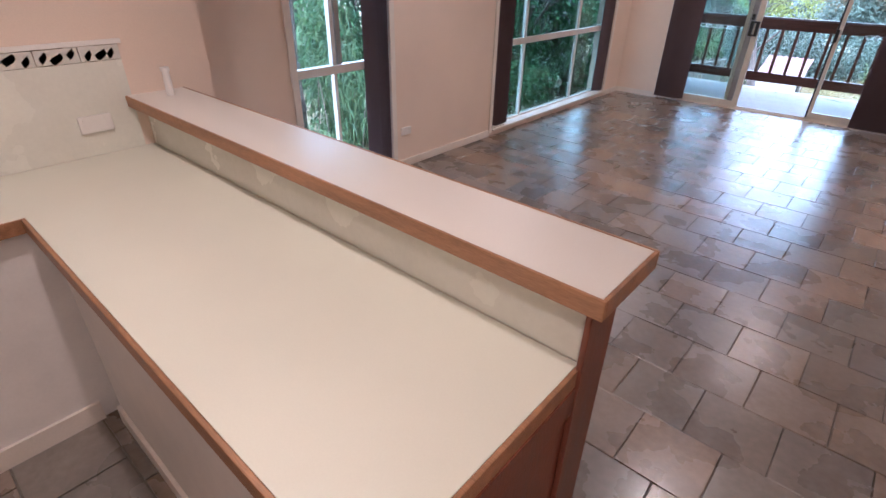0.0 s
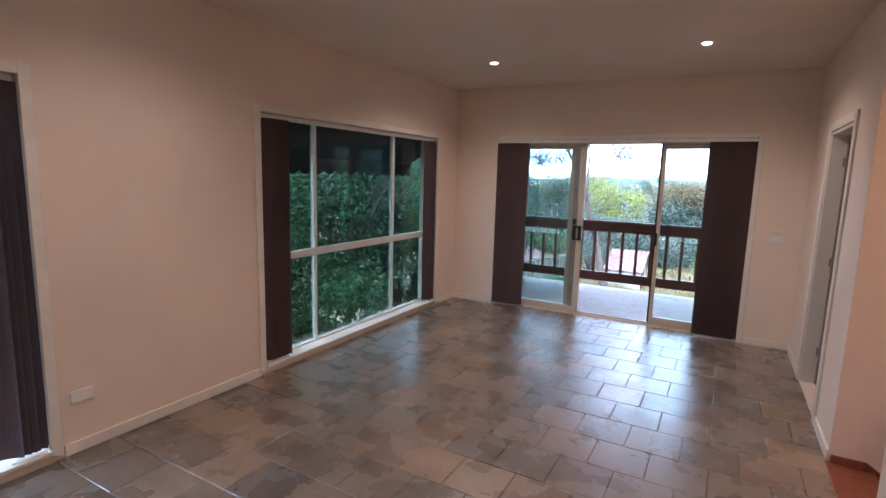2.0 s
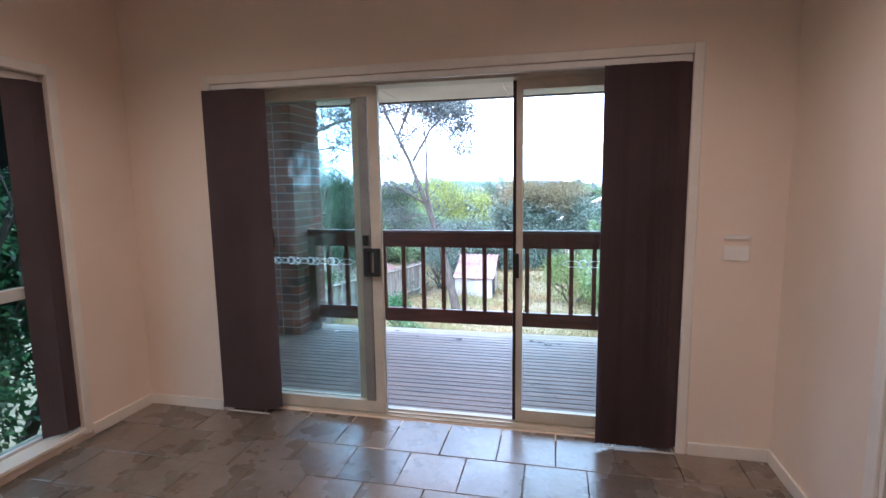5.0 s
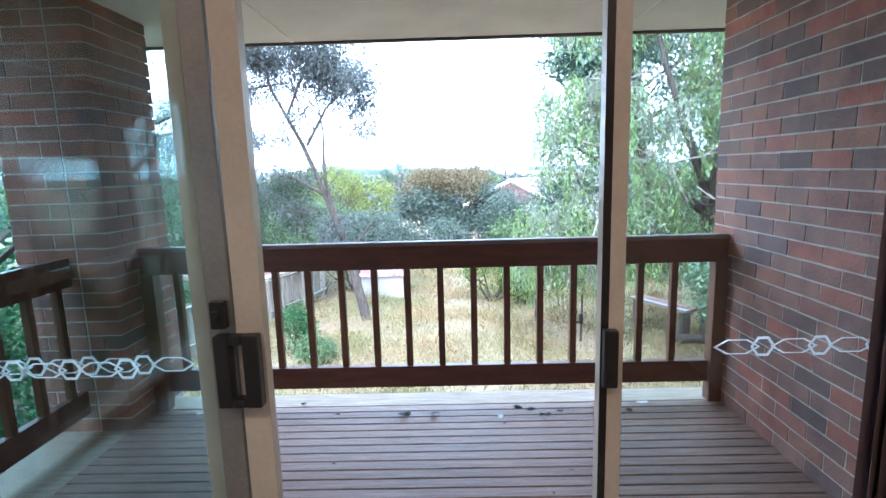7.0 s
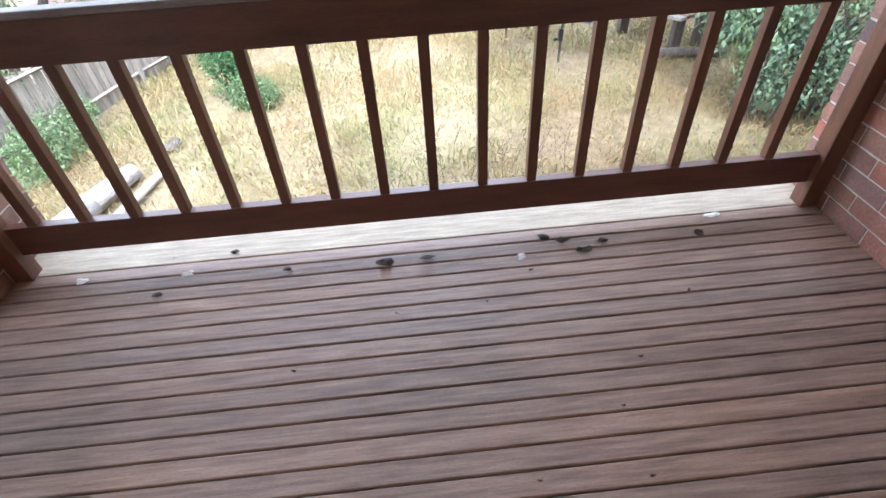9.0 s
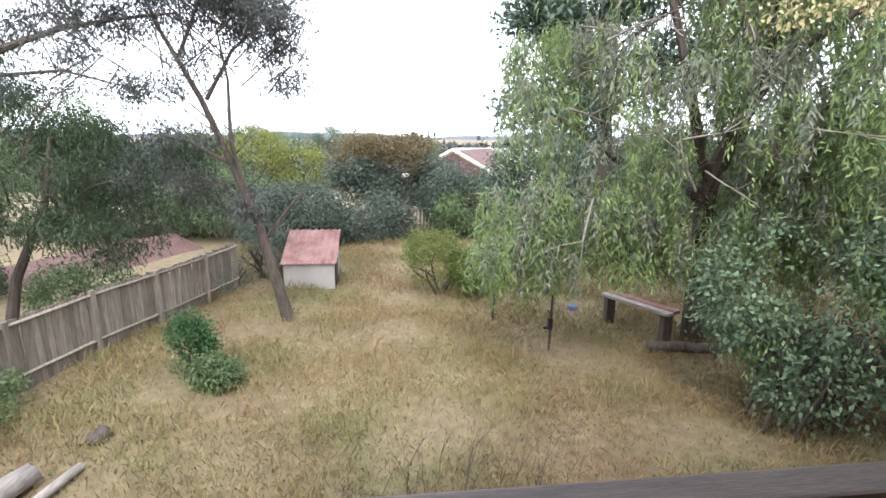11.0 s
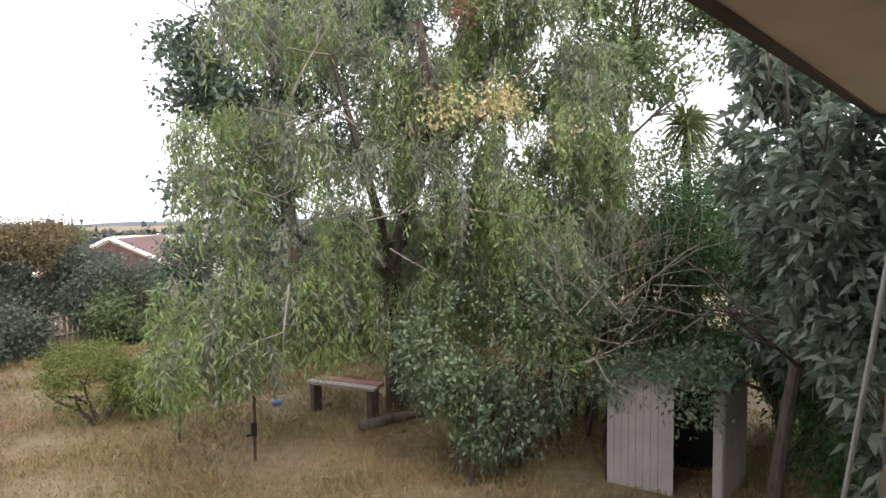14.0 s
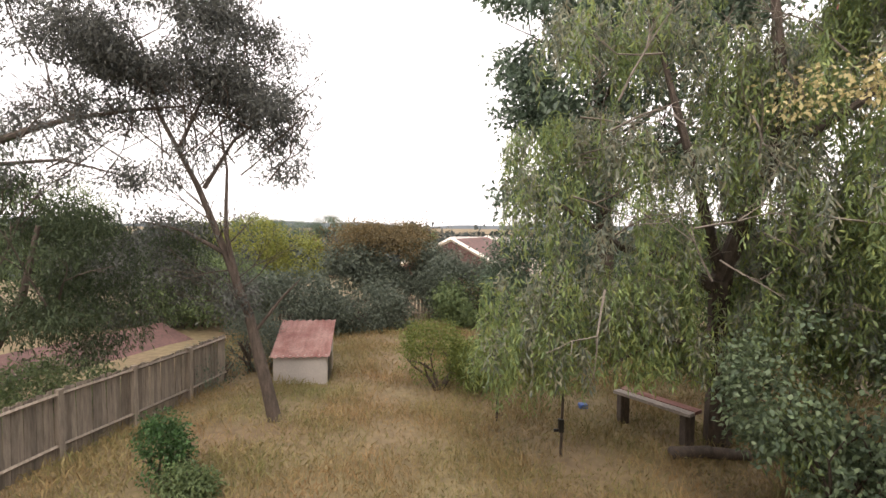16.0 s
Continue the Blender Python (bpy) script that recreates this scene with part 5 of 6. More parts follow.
stems(t, 9, lambda: (random.uniform(4.3, 5.9), random.uniform(7.2, 8.2), -2.8), lambda: (random.uniform(-0.3, 0.3), -0.2, 1), 0.9, 0.035, BARK)
crown("foliage", t, [(4.35, 8.1, -0.7, 0.9, 0.8, 1.1), (5.5, 7.2, -0.9, 1.0, 0.8, 1.2), (5.0, 7.4, -1.9, 0.9, 0.7, 0.7), (6.0, 7.0, 0.2, 0.9, 0.8, 0.8)], 26000, 0.09, 0.055, OVALLEAF, cluster=6, spread=0.1)
bm = bmesh.new()
for _ in range(26):
    fork(bm, (random.uniform(5.0, 7.4), random.uniform(5.2, 6.9), random.uniform(-0.8, 0.5)), (random.uniform(-1, 1), random.uniform(-0.8, 0.3), random.uniform(0, 1)), 0.75, 0.014, 3, 0.7, 4)
single("dead_branches", bm, TWIG, "tangle of dry bare twigs above the shed", "branches", "stuff")

t = tree("cordyline", (9.9, 6.6, -2.8), "cordyline with a rosette of long strap leaves")
bm = bmesh.new()
limb(bm, [(9.9, 6.6, -2.85), (9.95, 6.6, 0.5), (9.9, 6.6, 3.3)], 0.12, 0.08, 8)
part("trunk", bm, BARK, t)
d = unit(rng.normal(size=(260, 3)) + np.array([0, 0, 0.35]))
v, f = leaf_arrays(np.tile([9.9, 6.6, 3.35], (260, 1)), d, 0.75, 0.05, 0.35)
np_mesh("rosette", v, f, STRAPLEAF, t)

t = tree("large_leaf_tree", (6.35, 3.75, -2.8), "dark evergreen tree with long glossy leaves close to the house")
bm = bmesh.new()
limb(bm, [(6.55, 4.0, -2.85), (6.5, 3.8, -1.0), (6.2, 3.5, 0.8), (6.1, 3.5, 2.4)], 0.10, 0.04, 9)
for _ in range(10):
    fork(bm, (6.2, 3.5, random.uniform(-0.5, 2)), (random.uniform(-1, 1), random.uniform(-1, 1), 0.4), 0.8, 0.03, 2, 0.6, 5)
part("trunk", bm, BARK, t)
BB = [(5.9, 3.15, 1.3, 1.1, 0.8, 1.5), (6.7, 4.0, 2.2, 1.0, 0.75, 1.3), (5.4, 2.9, -0.2, 0.9, 0.5, 1.0), (7.6, 3.9, 0.6, 1.2, 0.9, 1.6), (6.4, 2.7, 0.2, 1.4, 0.7, 2.2), (6.8, 3.7, 3.6, 1.0, 0.9, 0.8)]
p, dd = shell_points(BB, 4300, 0.4)
k = 9
pos = np.repeat(p, k, 0)
w = np.repeat(dd, k, 0) * 0.5 + unit(rng.normal(size=pos.shape)) * 0.9
v, f = leaf_arrays(pos, w, 0.21, 0.068, 0.25)
np_mesh("foliage", v, f, GREYLEAF, t)

# gum at the fence
t = tree("gum_tree", (-3.6, 13.0, -2.8), "leaning grey gum tree with thin airy foliage")
bm = bmesh.new()
limb(bm, [(-3.58, 13, -2.85), (-3.72, 13, -2.2), (-4.0, 13, -1.0), (-4.12, 13, -0.45), (-4.57, 13, 0.82), (-5.12, 13, 2.24), (-5.88, 13, 3.74), (-6.2, 13, 5.2)], 0.16, 0.02, 10)
limb(bm, [(-4.3, 13, 0.1), (-4.55, 12.9, 1.3), (-4.5, 12.9, 2.6), (-4.7, 12.9, 4.0)], 0.06, 0.012, 7)
limb(bm, [(-3.95, 13, -0.8), (-3.4, 12.9, -0.1), (-3.0, 12.8, 0.3)], 0.04, 0.01, 6)
limb(bm, [(-4.57, 13, 0.82), (-5.3, 12.8, 1.3), (-6.1, 12.7, 1.5)], 0.05, 0.012, 6)
limb(bm, [(-8.95, 12.6, 2.9), (-8.2, 12.7, 3.25), (-7.5, 12.8, 3.52), (-6.4, 12.9, 3.75), (-5.4, 13, 3.9)], 0.085, 0.02, 8)
limb(bm, [(-8.95, 12.6, 2.55), (-7.6, 12.7, 2.7), (-6.4, 12.8, 2.4)], 0.045, 0.012, 7)
limb(bm, [(-5.0, 13, 2.2), (-4.4, 13, 3.2), (-3.7, 13, 3.8)], 0.05, 0.015, 6)
limb(bm, [(-5.5, 13, 3.0), (-4.9, 13, 4.3), (-4.2, 13, 5.0)], 0.045, 0.012, 6)
part("trunk", bm, BARK, t)
bm = bmesh.new()
for _ in range(60):
    fork(bm, (random.uniform(-8.4, -3.6), random.uniform(12.4, 13.6), random.uniform(2.2, 5.2)), (random.uniform(-1, 1), random.uniform(-0.6, 0.6), 0.6), 0.75, 0.018, 2, 0.6, 4)
for k in range(14):
    q = k / 13
    fork(bm, (-4.05 - 1.1 * q, 13, -0.6 + 2.8 * q), (random.uniform(-1, 1), random.uniform(-0.6, 0.2), random.uniform(0, 0.7)), 0.6, 0.016, 3, 0.6, 4)
tagged(part("twig_mass", bm, BARK, t), kind="stuff")
crown("foliage", t, scatter([(-4.3, 13, 4.5, 1.1, 1.0, 1.1, 24, 0.42), (-3.6, 13, 3.5, 0.5, 0.7, 0.7, 10, 0.34), (-5.6, 13, 4.0, 1.0, 0.9, 0.9, 14, 0.38), (-5.0, 13, 5.2, 1.5, 1.2, 0.9, 20, 0.46), (-7.2, 13, 5.3, 1.8, 1.3, 1.1, 22, 0.5), (-8.2, 12.6, 3.2, 1.4, 1.0, 1.0, 14, 0.42), (-3.4, 13, 2.5, 0.4, 0.4, 0.3, 4, 0.28), (-6.2, 13, 6.8, 2.0, 1.4, 0.8, 18, 0.5), (-5.6, 13, 1.8, 1.4, 0.8, 0.9, 12, 0.32), (-6.6, 13, 3.2, 1.8, 1.0, 1.0, 16, 0.36), (-4.3, 13, 1.0, 0.5, 0.6, 0.6, 4, 0.25), (-6.9, 13, 4.4, 1.8, 1.0, 0.7, 18, 0.46), (-4.6, 13, 4.0, 0.9, 0.8, 0.6, 9, 0.4), (-5.2, 13.2, 0.4, 0.9, 0.7, 0.7, 9, 0.36)], 3), 100000, 0.10, 0.034, GUMLEAF, droop=0.25, hollow=0.1, cluster=10, spread=0.11)
t = tree("neighbour_wattle", (-8.9, 11.8, -2.8), "wispy green wattle beyond the fence")
bm = bmesh.new()
limb(bm, [(-8.9, 11.8, -2.85), (-8.6, 11.9, -1.4), (-7.9, 12, 0.1), (-7.6, 12, 1.4)], 0.13, 0.04, 8)
part("trunk", bm, BARK, t)
bm = bmesh.new()
limb(bm, [(-9.4, 11.4, -2.85), (-9.6, 11.5, -0.8), (-10.2, 11.6, 1.0)], 0.12, 0.04, 8)
part("trunk", bm, BARK, t)
bm = bmesh.new()
for _ in range(14):
    fork(bm, (random.uniform(-9.8, -7.2), random.uniform(11.4, 12.6), random.uniform(-0.3, 1.4)), (random.uniform(-1, 1), random.uniform(-0.6, 0.6), 0.6), 0.7, 0.022, 2, 0.6, 4)
tagged(part("twig_mass", bm, BARK, t), kind="stuff")
crown("foliage", t, scatter([(-8.6, 12, 0.8, 1.9, 1.3, 1.1, 28, 0.5), (-6.7, 13.4, 0.3, 1.3, 1.0, 1.0, 20, 0.42), (-10.6, 11.5, 1.6, 1.8, 1.3, 1.4, 20, 0.6), (-7.7, 12.4, -0.6, 1.6, 0.8, 0.6, 16, 0.4), (-5.9, 13.8, 0.7, 0.9, 0.8, 0.8, 9, 0.36)], 4), 90000, 0.10, 0.026, WATTLE, droop=0.4, cluster=12, spread=0.13)

# middle distance
t = tree("dome_tree", (-0.95, 27.0, -3.0), "wide domed tree, bronze above and blue green below")
bm = bmesh.new()
for dx in (-0.9, 0.2, 1.0):
    limb(bm, [(-0.95 + dx * 0.5, 27, -3.1), (-0.95 + dx, 27, -1.8), (-0.95 + dx * 2.2, 27, -0.4)], 0.2, 0.07, 7)
part("trunk", bm, BARK, t)
crown("foliage", t, scatter([(-0.95, 26.6, -0.65, 3.1, 2.0, 0.9, 50, 0.75)], 12), 46000, 0.15, 0.08, BLUELEAF, cluster=6, spread=0.2, label="blue green lower foliage")
crown("foliage", t, scatter([(-0.95, 27.2, 0.65, 2.5, 1.8, 0.5, 30, 0.7), (-0.95, 27.2, 1.2, 1.4, 1.2, 0.25, 10, 0.55)], 13), 30000, 0.13, 0.07, RUSTLEAF, cluster=6, spread=0.2, label="bronze upper foliage")
t = tree("lime_tree", (-7.2, 30.0, -3.2), "bright lime green rounded tree")
bm = bmesh.new()
limb(bm, [(-7.2, 30, -3.4), (-7.2, 30, -1.0), (-7.0, 30, 0.5)], 0.2, 0.08, 8)
part("trunk", bm, BARK, t)
crown("foliage", t, [(-8.6, 30, 0.3, 2.4, 2.0, 1.5), (-6.0, 30, -0.4, 1.8, 1.6, 1.3), (-10.8, 30, 0.1, 2.0, 1.6, 1.4)], 26000, 0.15, 0.08, LIMELEAF, cluster=6, spread=0.2)
for q, (bx, by, bz, rx, ry, rz, m_, lab) in enumerate([
        (-4.8, 21.6, -1.6, 2.2, 1.5, 1.2, BLUELEAF, "grey green bushy shrub at the yard's end"),
        (-2.0, 22.6, -2.0, 1.9, 1.2, 1.0, BLUELEAF, "low grey green shrub at the yard's end"),
        (0.05, 14.6, -1.75, 0.8, 0.8, 0.85, LEMON, "yellow green citrus bush with a low crooked trunk"),
        (0.95, 14.3, -2.1, 0.5, 0.5, 0.6, LEMON, "small yellow green citrus bush"),
        (3.2, 22.8, -1.9, 2.2, 1.3, 1.1, MIDLEAF, "green shrub at the yard's end"),
        (-4.75, 10.3, -2.25, 0.36, 0.34, 0.6, HEDGE, "upright leafy green shrub in the grass"),
        (-4.2, 9.7, -2.55, 0.35, 0.35, 0.28, MIDLEAF, "small leafy shrub in the grass"),
        (-5.7, 15.6, -2.25, 0.7, 1.1, 0.6, DARKLEAF, "dark shrub against the fence"),
        (-4.9, 16.6, -1.9, 0.8, 0.8, 0.85, BLUELEAF, "grey twiggy shrub beside the shed"),
        (-6.0, 4.6, -2.2, 0.7, 0.9, 0.65, HEDGE, "leafy shrub at the foot of the deck"),
        (-7.3, 8.4, -2.45, 0.4, 1.4, 0.35, MIDLEAF, "weedy greenery along the fence"),
        (-8.4, 23.5, -1.2, 2.6, 2.0, 1.3, MIDLEAF, "olive grey tree behind the fence"),
        (-18.5, 30.0, 0.8, 3.6, 2.4, 3.0, MIDLEAF, "green tree behind the neighbour's roof"),
        (5.0, 19.5, -0.6, 2.6, 1.4, 2.0, DARKLEAF, "dark shrubby tree behind the pepper tree"),
        (9.0, 16.5, -0.4, 2.8, 1.5, 2.3, MIDLEAF, "green shrubby tree at the yard's side"),
        (12.5, 12.5, 0.0, 2.8, 1.6, 2.7, DARKLEAF, "dark shrubby tree at the yard's side"),
        (2.6, 24.5, -1.6, 2.4, 1.4, 1.4, BLUELEAF, "grey green shrub below the brick house"),
        (-11.5, 23.5, -0.9, 2.8, 1.5, 1.9, GUMLEAF, "olive shrub beyond the fence"),
        (-21.0, 25.0, 0.4, 3.6, 2.0, 2.8, MIDLEAF, "green tree beyond the fence"),
        (-11.0, 27.0, -0.9, 3.0, 1.8, 1.6, BLUELEAF, "grey green tree beyond the fence"),
        (9.5, 24.0, 0.5, 4.0, 2.5, 3.4, DARKLEAF, "dark green tree at the yard's end"),
        (13.0, 3.0, 1.5, 2.4, 2.2, 4.2, DARKLEAF, "dark evergreen beside the house"),
        (11.5, 1.5, -0.8, 2.4, 1.6, 2.0, HEDGE, "dense shrub beside the house"),
        (8.6, 3.4, -1.3, 1.5, 1.2, 1.5, HEDGE, "dense dark shrub behind the tool shed"),
        (7.6, 2.4, -1.6, 1.3, 0.9, 1.3, HEDGE, "dark shrub beside the house wall"),
        (-5.3, 2.6, -0.6, 1.0, 1.2, 2.2, HEDGE, "tall shrub beside the deck"),
        (9.0, 6.0, -0.1, 1.5, 1.0, 2.4, HEDGE, "dense green shrub behind the tool shed"),
        (8.6, 4.3, -0.6, 1.2, 0.8, 2.0, HEDGE, "tall dark shrub beside the tool shed"),
        (-7.9, -4.8, 0.0, 1.0, 1.6, 0.95, HEDGE, "dark shrub behind the bamboo"),
        (-9.3, 9.4, -2.2, 1.0, 1.3, 0.7, WATTLE, "leafy shrub beyond the paling fence"),
        (-8.4, 13.6, -2.2, 1.0, 1.6, 0.65, MIDLEAF, "leafy green shrub beyond the paling fence"),
        (-11.2, 11.0, -2.1, 1.6, 1.6, 0.8, MIDLEAF, "spreading green shrub in the neighbouring yard"),
        (-12.6, 15.0, -1.9, 1.5, 1.2, 1.0, WATTLE, "dull green shrub in the neighbouring yard"),
        (-18.5, -1.5, 2.4, 2.6, 3.6, 2.6, MIDLEAF, "green tree behind the pale neighbouring house"),
        (-8.4, 75.0, 0.6, 3.0, 2.4, 2.3, DARKLEAF, "round dark tree among distant roofs"),
        (-14.5, 76.0, 0.4, 4.4, 2.4, 1.6, DARKLEAF, "wide dark tree among distant roofs"),
        (-19.5, 75.0, 0.8, 3.0, 2.4, 1.9, MIDLEAF, "distant green tree among roofs"),
        (3.4, 82.0, -0.2, 3.4, 2.4, 1.9, MIDLEAF, "distant green tree below the horizon"),
        (-6.8, 1.0, 1.5, 1.6, 1.4, 2.4, GUMLEAF, "airy tree beside the house")]):
    t = tree("shrub" if rz < 1.4 else "tree", (bx, by, float(ground_z(bx, by))), lab, "shrub" if rz < 1.4 else "tree")
    stems(t, 4, lambda: (bx + U(-0.3, 0.3) * rx, by, float(ground_z(bx, by)) - 0.05), lambda: (U(-0.5, 0.5), U(-0.3, 0.3), 1), max(0.25, (bz - float(ground_z(bx, by))) * 0.55), 0.03 + 0.03 * rz, BARK)
    num = int(min(30000, 4500 + 7000 * rx * rz))
    sz = 0.07 if rx < 1 else (0.09 if rx < 1.8 else 0.14)
    crown("foliage", t, [(bx, by, bz, rx, ry, rz), (bx - rx * 0.5, by, bz + rz * 0.35, rx * 0.55, ry * 0.6, rz * 0.6), (bx + rx * 0.55, by, bz - rz * 0.25, rx * 0.6, ry * 0.6, rz * 0.7)], num, sz, sz * 0.45, m_, cluster=6, spread=0.06 + 0.06 * rx)
bm = bmesh.new()
for k in range(44):
    a, q = (random.uniform(0.2, 2.9), random.uniform(0.8, 1.5)) if k < 24 else (random.uniform(0, math.tau), random.uniform(0.76, 1.05))
    fork(bm, (PX + q * math.cos(a), PY + q * math.sin(a), -2.8), (random.uniform(-0.5, 0.5), random.uniform(-0.3, 0.3), 1), 0.4 if k < 24 else 0.15, 0.006, 2, 0.6, 4)
single("dry_weeds", bm, BARK, "dry brown weed stalks behind the pond", "weeds", "stuff")

# beside the windows
t = tree("side_tree", (-5.0, -4.72, -0.35), "grey brown barked tree outside the narrow window")
bm = bmesh.new()
limb(bm, [(-5.0, -4.75, -0.5), (-5.0, -4.70, 0.2), (-5.02, -4.655, 0.7), (-5.0, -4.68, 1.3), (-5.05, -4.70, 2.2), (-5.2, -4.8, 4.6)], 0.235, 0.16, 14)
for v in bm.verts:
    a = math.atan2(v.co.y + 4.7, v.co.x + 5.0)
    v.co += Vector((math.cos(a), math.sin(a), 0)) * (0.03 * math.sin(3 * a + v.co.z * 2.2) + random.uniform(-0.012, 0.012))
limb(bm, [(-5.0, -4.75, 1.35), (-4.9, -5.05, 1.62), (-4.85, -5.3, 1.8), (-4.8, -5.5, 2.2)], 0.05, 0.02, 7)
limb(bm, [(-4.9, -5.05, 1.62), (-4.8, -4.9, 1.95), (-4.75, -4.8, 2.2)], 0.022, 0.01, 6)
limb(bm, [(-4.98, -4.6, 1.28), (-4.9, -4.3, 1.37), (-4.85, -3.8, 1.36)], 0.035, 0.015, 6)
for _ in range(8):
    fork(bm, (-5.1, -4.75, random.uniform(2.2, 4)), (random.uniform(-1, 1), random.uniform(-1, 1), 0.5), 0.9, 0.03, 2, 0.6, 4)
part("trunk", bm, TRUNKBARK, t)
crown("foliage", t, [(-5.2, -5.4, 2.35, 0.7, 0.6, 0.5), (-5.6, -4.6, 3.2, 1.6, 1.8, 0.9), (-7.0, -3.0, 2.6, 1.4, 1.4, 0.8)], 8000, 0.12, 0.03, MIDLEAF, droop=0.5)
t = tree("bamboo", (-5.0, -4.6, -0.35), "clump of low leafy bamboo", "bamboo")
bm = bmesh.new()
for _ in range(60):
    px_, py_ = random.uniform(-6.2, -4.3), random.uniform(-6.2, -3.3)
    tube(bm, (px_, py_, -0.4), (px_ + random.uniform(-0.2, 0.2), py_ + random.uniform(-0.2, 0.2), random.uniform(0.3, 1.1)), 0.008, 0.004, 5)
part("cane", bm, TWIG, t)
crown("foliage", t, [(-4.5, -4.9, -0.2, 0.45, 0.7, 0.3), (-4.9, -3.9, 0.25, 0.5, 0.5, 0.6), (-5.6, -3.5, 0.6, 0.6, 0.6, 0.8), (-5.3, -5.5, -0.15, 0.7, 0.6, 0.3)], 7500, 0.17, 0.022, BAMBOO, droop=0.5, hollow=0.2, cluster=7, spread=0.07)
t = tree("hedge", (-5.6, -1.8, -0.35), "tall dense green hedge outside the wide window", "hedge")
stems(t, 12, lambda: (random.uniform(-6.2, -5.2), random.uniform(-4.0, 1.0), -0.4), lambda: (random.uniform(-0.2, 0.2), random.uniform(-0.3, 0.3), 1), 1.0, 0.03, BARK)
crown("foliage", t, [(-5.7, -2.9, 1.0, 0.8, 1.0, 1.3), (-5.7, -1.4, 0.9, 0.8, 1.1, 1.4), (-5.7, 0.2, 1.0, 0.9, 1.1, 1.5), (-5.5, -2.0, 0.0, 0.6, 1.6, 0.6), (-6.4, -0.6, 2.2, 0.9, 1.6, 1.0), (-5.2, -2.9, -0.05, 0.5, 0.9, 0.6), (-5.2, -0.5, 0.0, 0.5, 1.1, 0.6), (-5.6, 1.5, 1.0, 0.8, 0.9, 1.6), (-4.6, -2.6, -0.15, 0.45, 0.9, 0.4), (-4.6, -0.8, -0.15, 0.45, 1.0, 0.4)], 95000, 0.085, 0.035, HEDGE, hollow=0.35, cluster=6, spread=0.1)
awn = thing("awning", (-3.8, -1.95, 1.7), "dark canvas window awning with a scalloped edge", "awning")
bm = bmesh.new()
vs = [bm.verts.new(c) for c in ((-3.40, -3.6, 2.36), (-3.40, 0.5, 2.36), (-4.25, 0.5, 1.80), (-4.25, -3.6, 1.80))]
bm.faces.new(vs)
bmesh.ops.solidify(bm, geom=bm.faces[:], thickness=0.004)
part("canopy", bm, CANVAS, awn)
bm = bmesh.new()
K = 82
top = [bm.verts.new((-4.252, -3.6 + 4.1 * k / K, 1.80)) for k in range(K + 1)]
low = [bm.verts.new((-4.262, -3.6 + 4.1 * k / K, 1.66 - 0.05 * abs(math.sin(k * math.pi / 4)))) for k in range(K + 1)]
for k in range(K):
    bm.faces.new((top[k], top[k + 1], low[k + 1], low[k]))
bmesh.ops.solidify(bm, geom=bm.faces[:], thickness=0.003)
part("valance", bm, CANVAS, awn)


def house(name, x, y, z, w, d, h, wall, roof, label, turn=0.0, rise=0.28, trim=None):
    o = thing(name, (x, y, z), label, "house")
    bm = boxes((-w / 2, -d / 2, 0, w / 2, d / 2, h))
    pts = [(-w / 2 - 0.5, -d / 2 - 0.5, h), (w / 2 + 0.5, -d / 2 - 0.5, h), (w / 2 + 0.5, d / 2 + 0.5, h), (-w / 2 - 0.5, d / 2 + 0.5, h), (-w / 2 - 0.3, 0, h + d * rise), (w / 2 + 0.3, 0, h + d * rise)]
    rb = bmesh.new()
    vs = [rb.verts.new(c) for c in pts]
    for f in ((3, 2, 1, 0), (0, 1, 5, 4), (2, 3, 4, 5), (1, 2, 5), (3, 0, 4)):
        rb.faces.new([vs[i] for i in f])
    wins = []
    for k in range(max(1, int(w // 3))):
        u = -w / 2 + (k + 0.5) * w / max(1, int(w // 3))
        wins.append(boxes((u - 0.6, -d / 2 - 0.03, h * 0.4, u + 0.6, -d / 2 + 0.02, h * 0.8)))
    for nm, q, m_ in [("wall", bm, wall), ("roof", rb, roof)] + [("window", q, BLACK) for q in wins]:
        ob = new(nm, mesh_of(nm, q, m_))
        ob.parent = o
    if trim:
        for k in (-1, 1):
            for side in (-1, 1):
                tb = bmesh.new()
                tube(tb, (k * (w / 2 + 0.52), side * (d / 2 + 0.52), h - 0.02), (k * (w / 2 + 0.32), 0, h + d * rise + 0.02), 0.16, 0.16, 4)
                ob = new("bargeboard", mesh_of("bargeboard", tb, trim))
                ob.parent = o
            ob = new("gutter", mesh_of("gutter", boxes((-w / 2 - 0.5, k * (d / 2 + 0.56) - 0.06, h - 0.14, w / 2 + 0.5, k * (d / 2 + 0.56) + 0.06, h + 0.02)), trim))
            ob.parent = o
    o.rotation_euler = (0, 0, radians(turn))
    return o


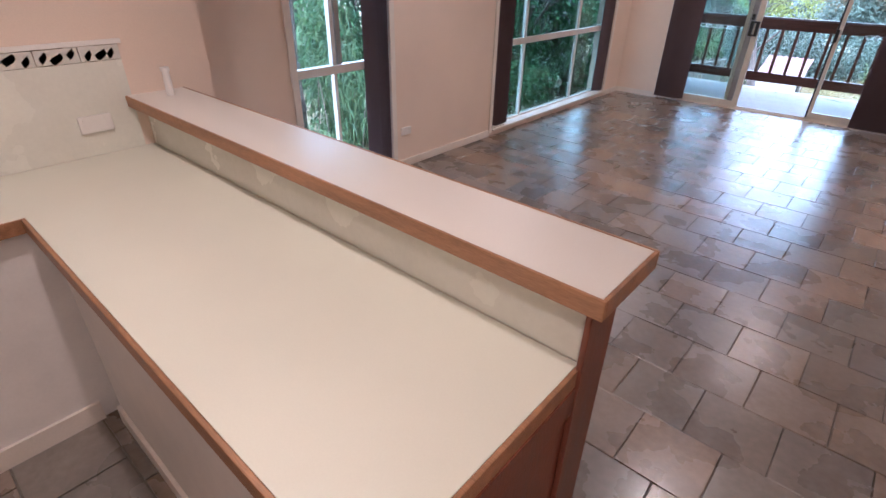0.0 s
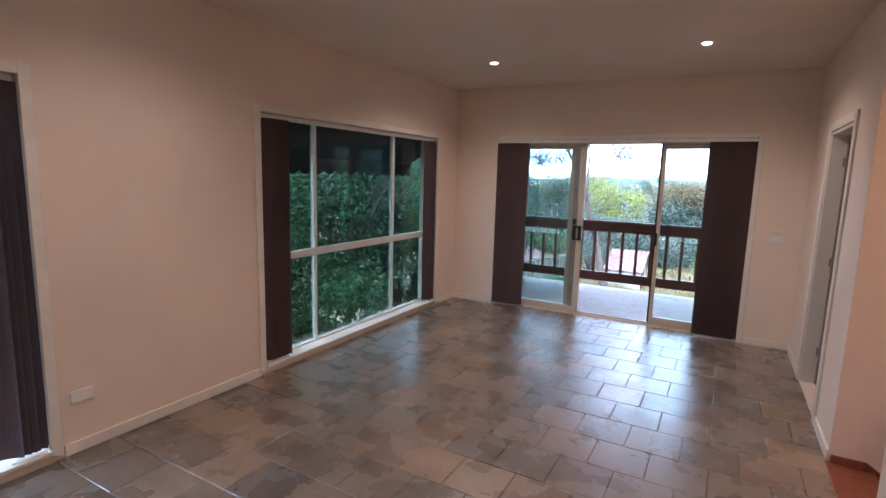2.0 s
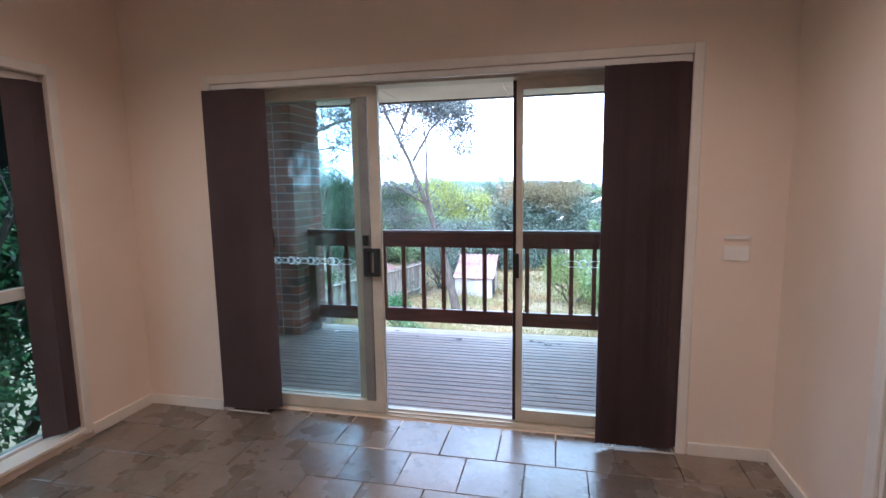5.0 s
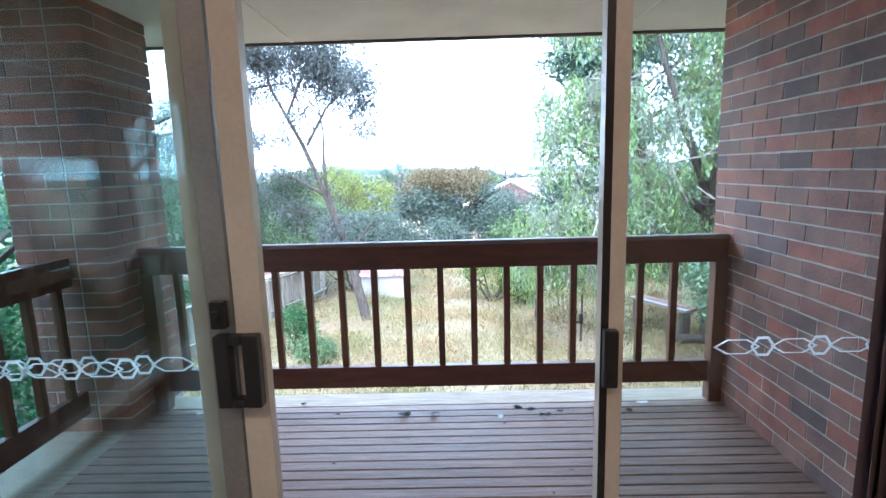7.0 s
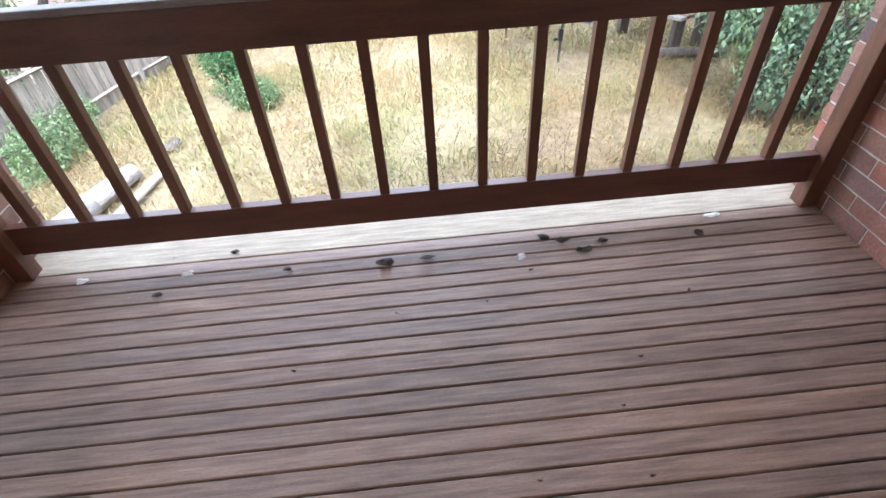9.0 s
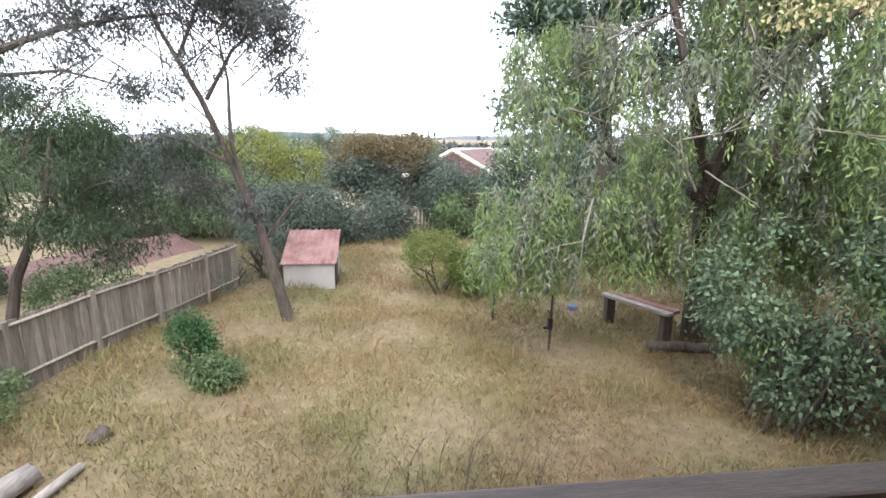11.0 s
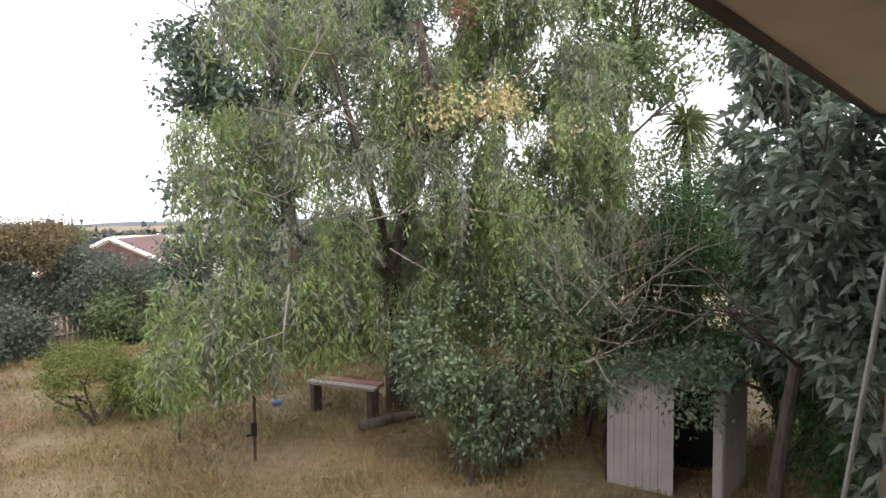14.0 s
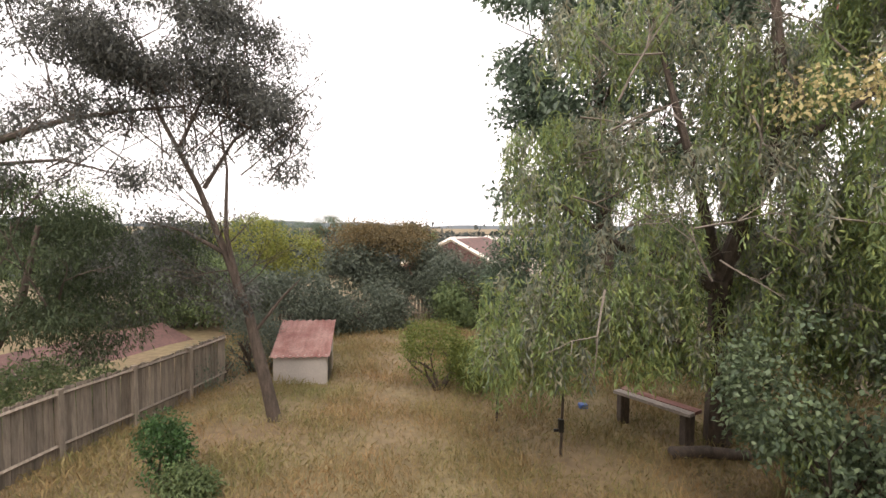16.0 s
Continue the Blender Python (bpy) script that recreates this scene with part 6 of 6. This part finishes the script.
house("brick_house", 6.0, 43.5, -5.4, 9, 8, 3.6, BRICK_I, WORNROOF, "red brick house with a tiled roof and white bargeboards", 62, 0.28, TRIM)
house("neighbour_house", -11.0, 19.0, -4.3, 5.5, 4.2, 1.1, FARWALL, WORNROOF, "neighbour's low house with a worn pinkish tile roof", 62, 0.22)
house("white_house", -14.5, -3.5, -0.6, 9, 6, 1.7, FARWALL, SHEDWALL, "pale neighbouring house with a grey roof", 90, 0.2)
r2 = random.Random(5)
for k in range(34):
    y = r2.uniform(60, 420)
    x = r2.uniform(-0.75, 0.55) * y
    house("suburb_house", x, y, float(ground_z(x, y)) - 0.3, r2.uniform(9, 16), r2.uniform(7, 10), r2.uniform(2.6, 4), FARWALL, r2.choice((ROOFTILE, SHEDWALL, FARROOF)), "distant suburban house among trees", r2.uniform(-60, 60))
blobs = []
for k in range(1100):
    y = 70 + 900 * r2.random() ** 1.6
    x = r2.uniform(-0.95, 0.95) * y
    s = r2.uniform(2.4, 4.8)
    z = float(ground_z(x, y))
    blobs.append((x, y, z + s * 0.6, s * 1.3, s * 1.2, s))
P, DD = [], []
for bl in blobs:
    m_ = 110
    d_ = unit(rng.normal(size=(m_, 3)))
    P.append(np.array(bl[:3]) + d_ * np.array(bl[3:]) * rng.uniform(0.6, 1, (m_, 1)))
    DD.append(d_)
v, f = leaf_arrays(np.concatenate(P), np.concatenate(DD) * 0.4 + rng.normal(size=(110 * len(blobs), 3)) * 0.7, 1.3, 0.9, 0.1)
tagged(np_mesh("far_woods", v, f, FARLEAF), "distant suburban tree tops towards the horizon", "trees", kind="stuff")
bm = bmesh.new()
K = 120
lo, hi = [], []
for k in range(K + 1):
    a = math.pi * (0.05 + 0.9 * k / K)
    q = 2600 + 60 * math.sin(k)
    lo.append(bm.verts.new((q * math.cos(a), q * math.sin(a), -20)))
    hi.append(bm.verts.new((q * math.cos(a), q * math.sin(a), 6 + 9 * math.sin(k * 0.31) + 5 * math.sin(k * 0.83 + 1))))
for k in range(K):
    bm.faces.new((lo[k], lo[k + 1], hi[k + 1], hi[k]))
single("far_hills", bm, HAZEHILL, "low hills on the horizon, haze in their colour", "hills", "structure")

# ---- slate floor tiles ----
def tile_mesh(w, h, material):
    bm = bmesh.new()
    j = lambda s: random.uniform(-s, s)
    g = 0.0015
    out = [bm.verts.new((sx * (w / 2 - g) + j(0.002), sy * (h / 2 - g) + j(0.002), -0.008)) for sx, sy in ((-1, -1), (1, -1), (1, 1), (-1, 1))]
    mid = [bm.verts.new((sx * (w / 2 - g) + j(0.002), sy * (h / 2 - g) + j(0.002), -0.003 + j(0.0008))) for sx, sy in ((-1, -1), (1, -1), (1, 1), (-1, 1))]
    top = [bm.verts.new((sx * (w / 2 - g - 0.003) + j(0.002), sy * (h / 2 - g - 0.003) + j(0.002), j(0.0012))) for sx, sy in ((-1, -1), (1, -1), (1, 1), (-1, 1))]
    bm.faces.new(top)
    for a, b in ((out, mid), (mid, top)):
        for i in range(4):
            bm.faces.new((a[i], a[(i + 1) % 4], b[(i + 1) % 4], b[i]))
    return mesh_of("tile", bm, material)


TW, TH = 0.3125, 0.316
TM = [tile_mesh(TW, TH, SLATE) for _ in range(6)]
cuts = {}
rest = []
count = 0
row = 0
y1 = 0.0
while y1 > -9.9:
    lo_x, hi_x = XL, XR
    x0 = -0.73 - 8 * TW + (TW / 2 if row % 2 else 0)
    h0 = TH if row else 0.357
    while x0 < hi_x - 0.01:
        a, b = max(x0, lo_x), min(x0 + TW, hi_x)
        wd = round(b - a, 3)
        if wd > 0.02:
            c = ((a + b) / 2, y1 - h0 / 2, 0.0)
            if count < 290:
                if wd > TW - 0.003 and row:
                    me = random.choice(TM)
                elif (wd, h0) in cuts:
                    me = cuts[wd, h0]
                else:
                    me = cuts[wd, h0] = tile_mesh(wd, h0, SLATE)
                piece("tile", me, floor, c, (0, 0, 180 if random.random() < 0.5 and wd > 0.3 else 0))
                count += 1
            else:
                rest.append((c, wd))
        x0 += TW
    y1 -= h0
    row += 1
bm = bmesh.new()
for c, wd in rest:
    box(bm, c[0] - wd / 2 + 0.004, c[1] - TH / 2 + 0.004, -0.008, c[0] + wd / 2 - 0.004, c[1] + TH / 2 - 0.004, 0.0)
if rest:
    o = part("tile_field", bm, SLATE_I, floor, "slate tiles of the kitchen end")
    tagged(o, kind="stuff")
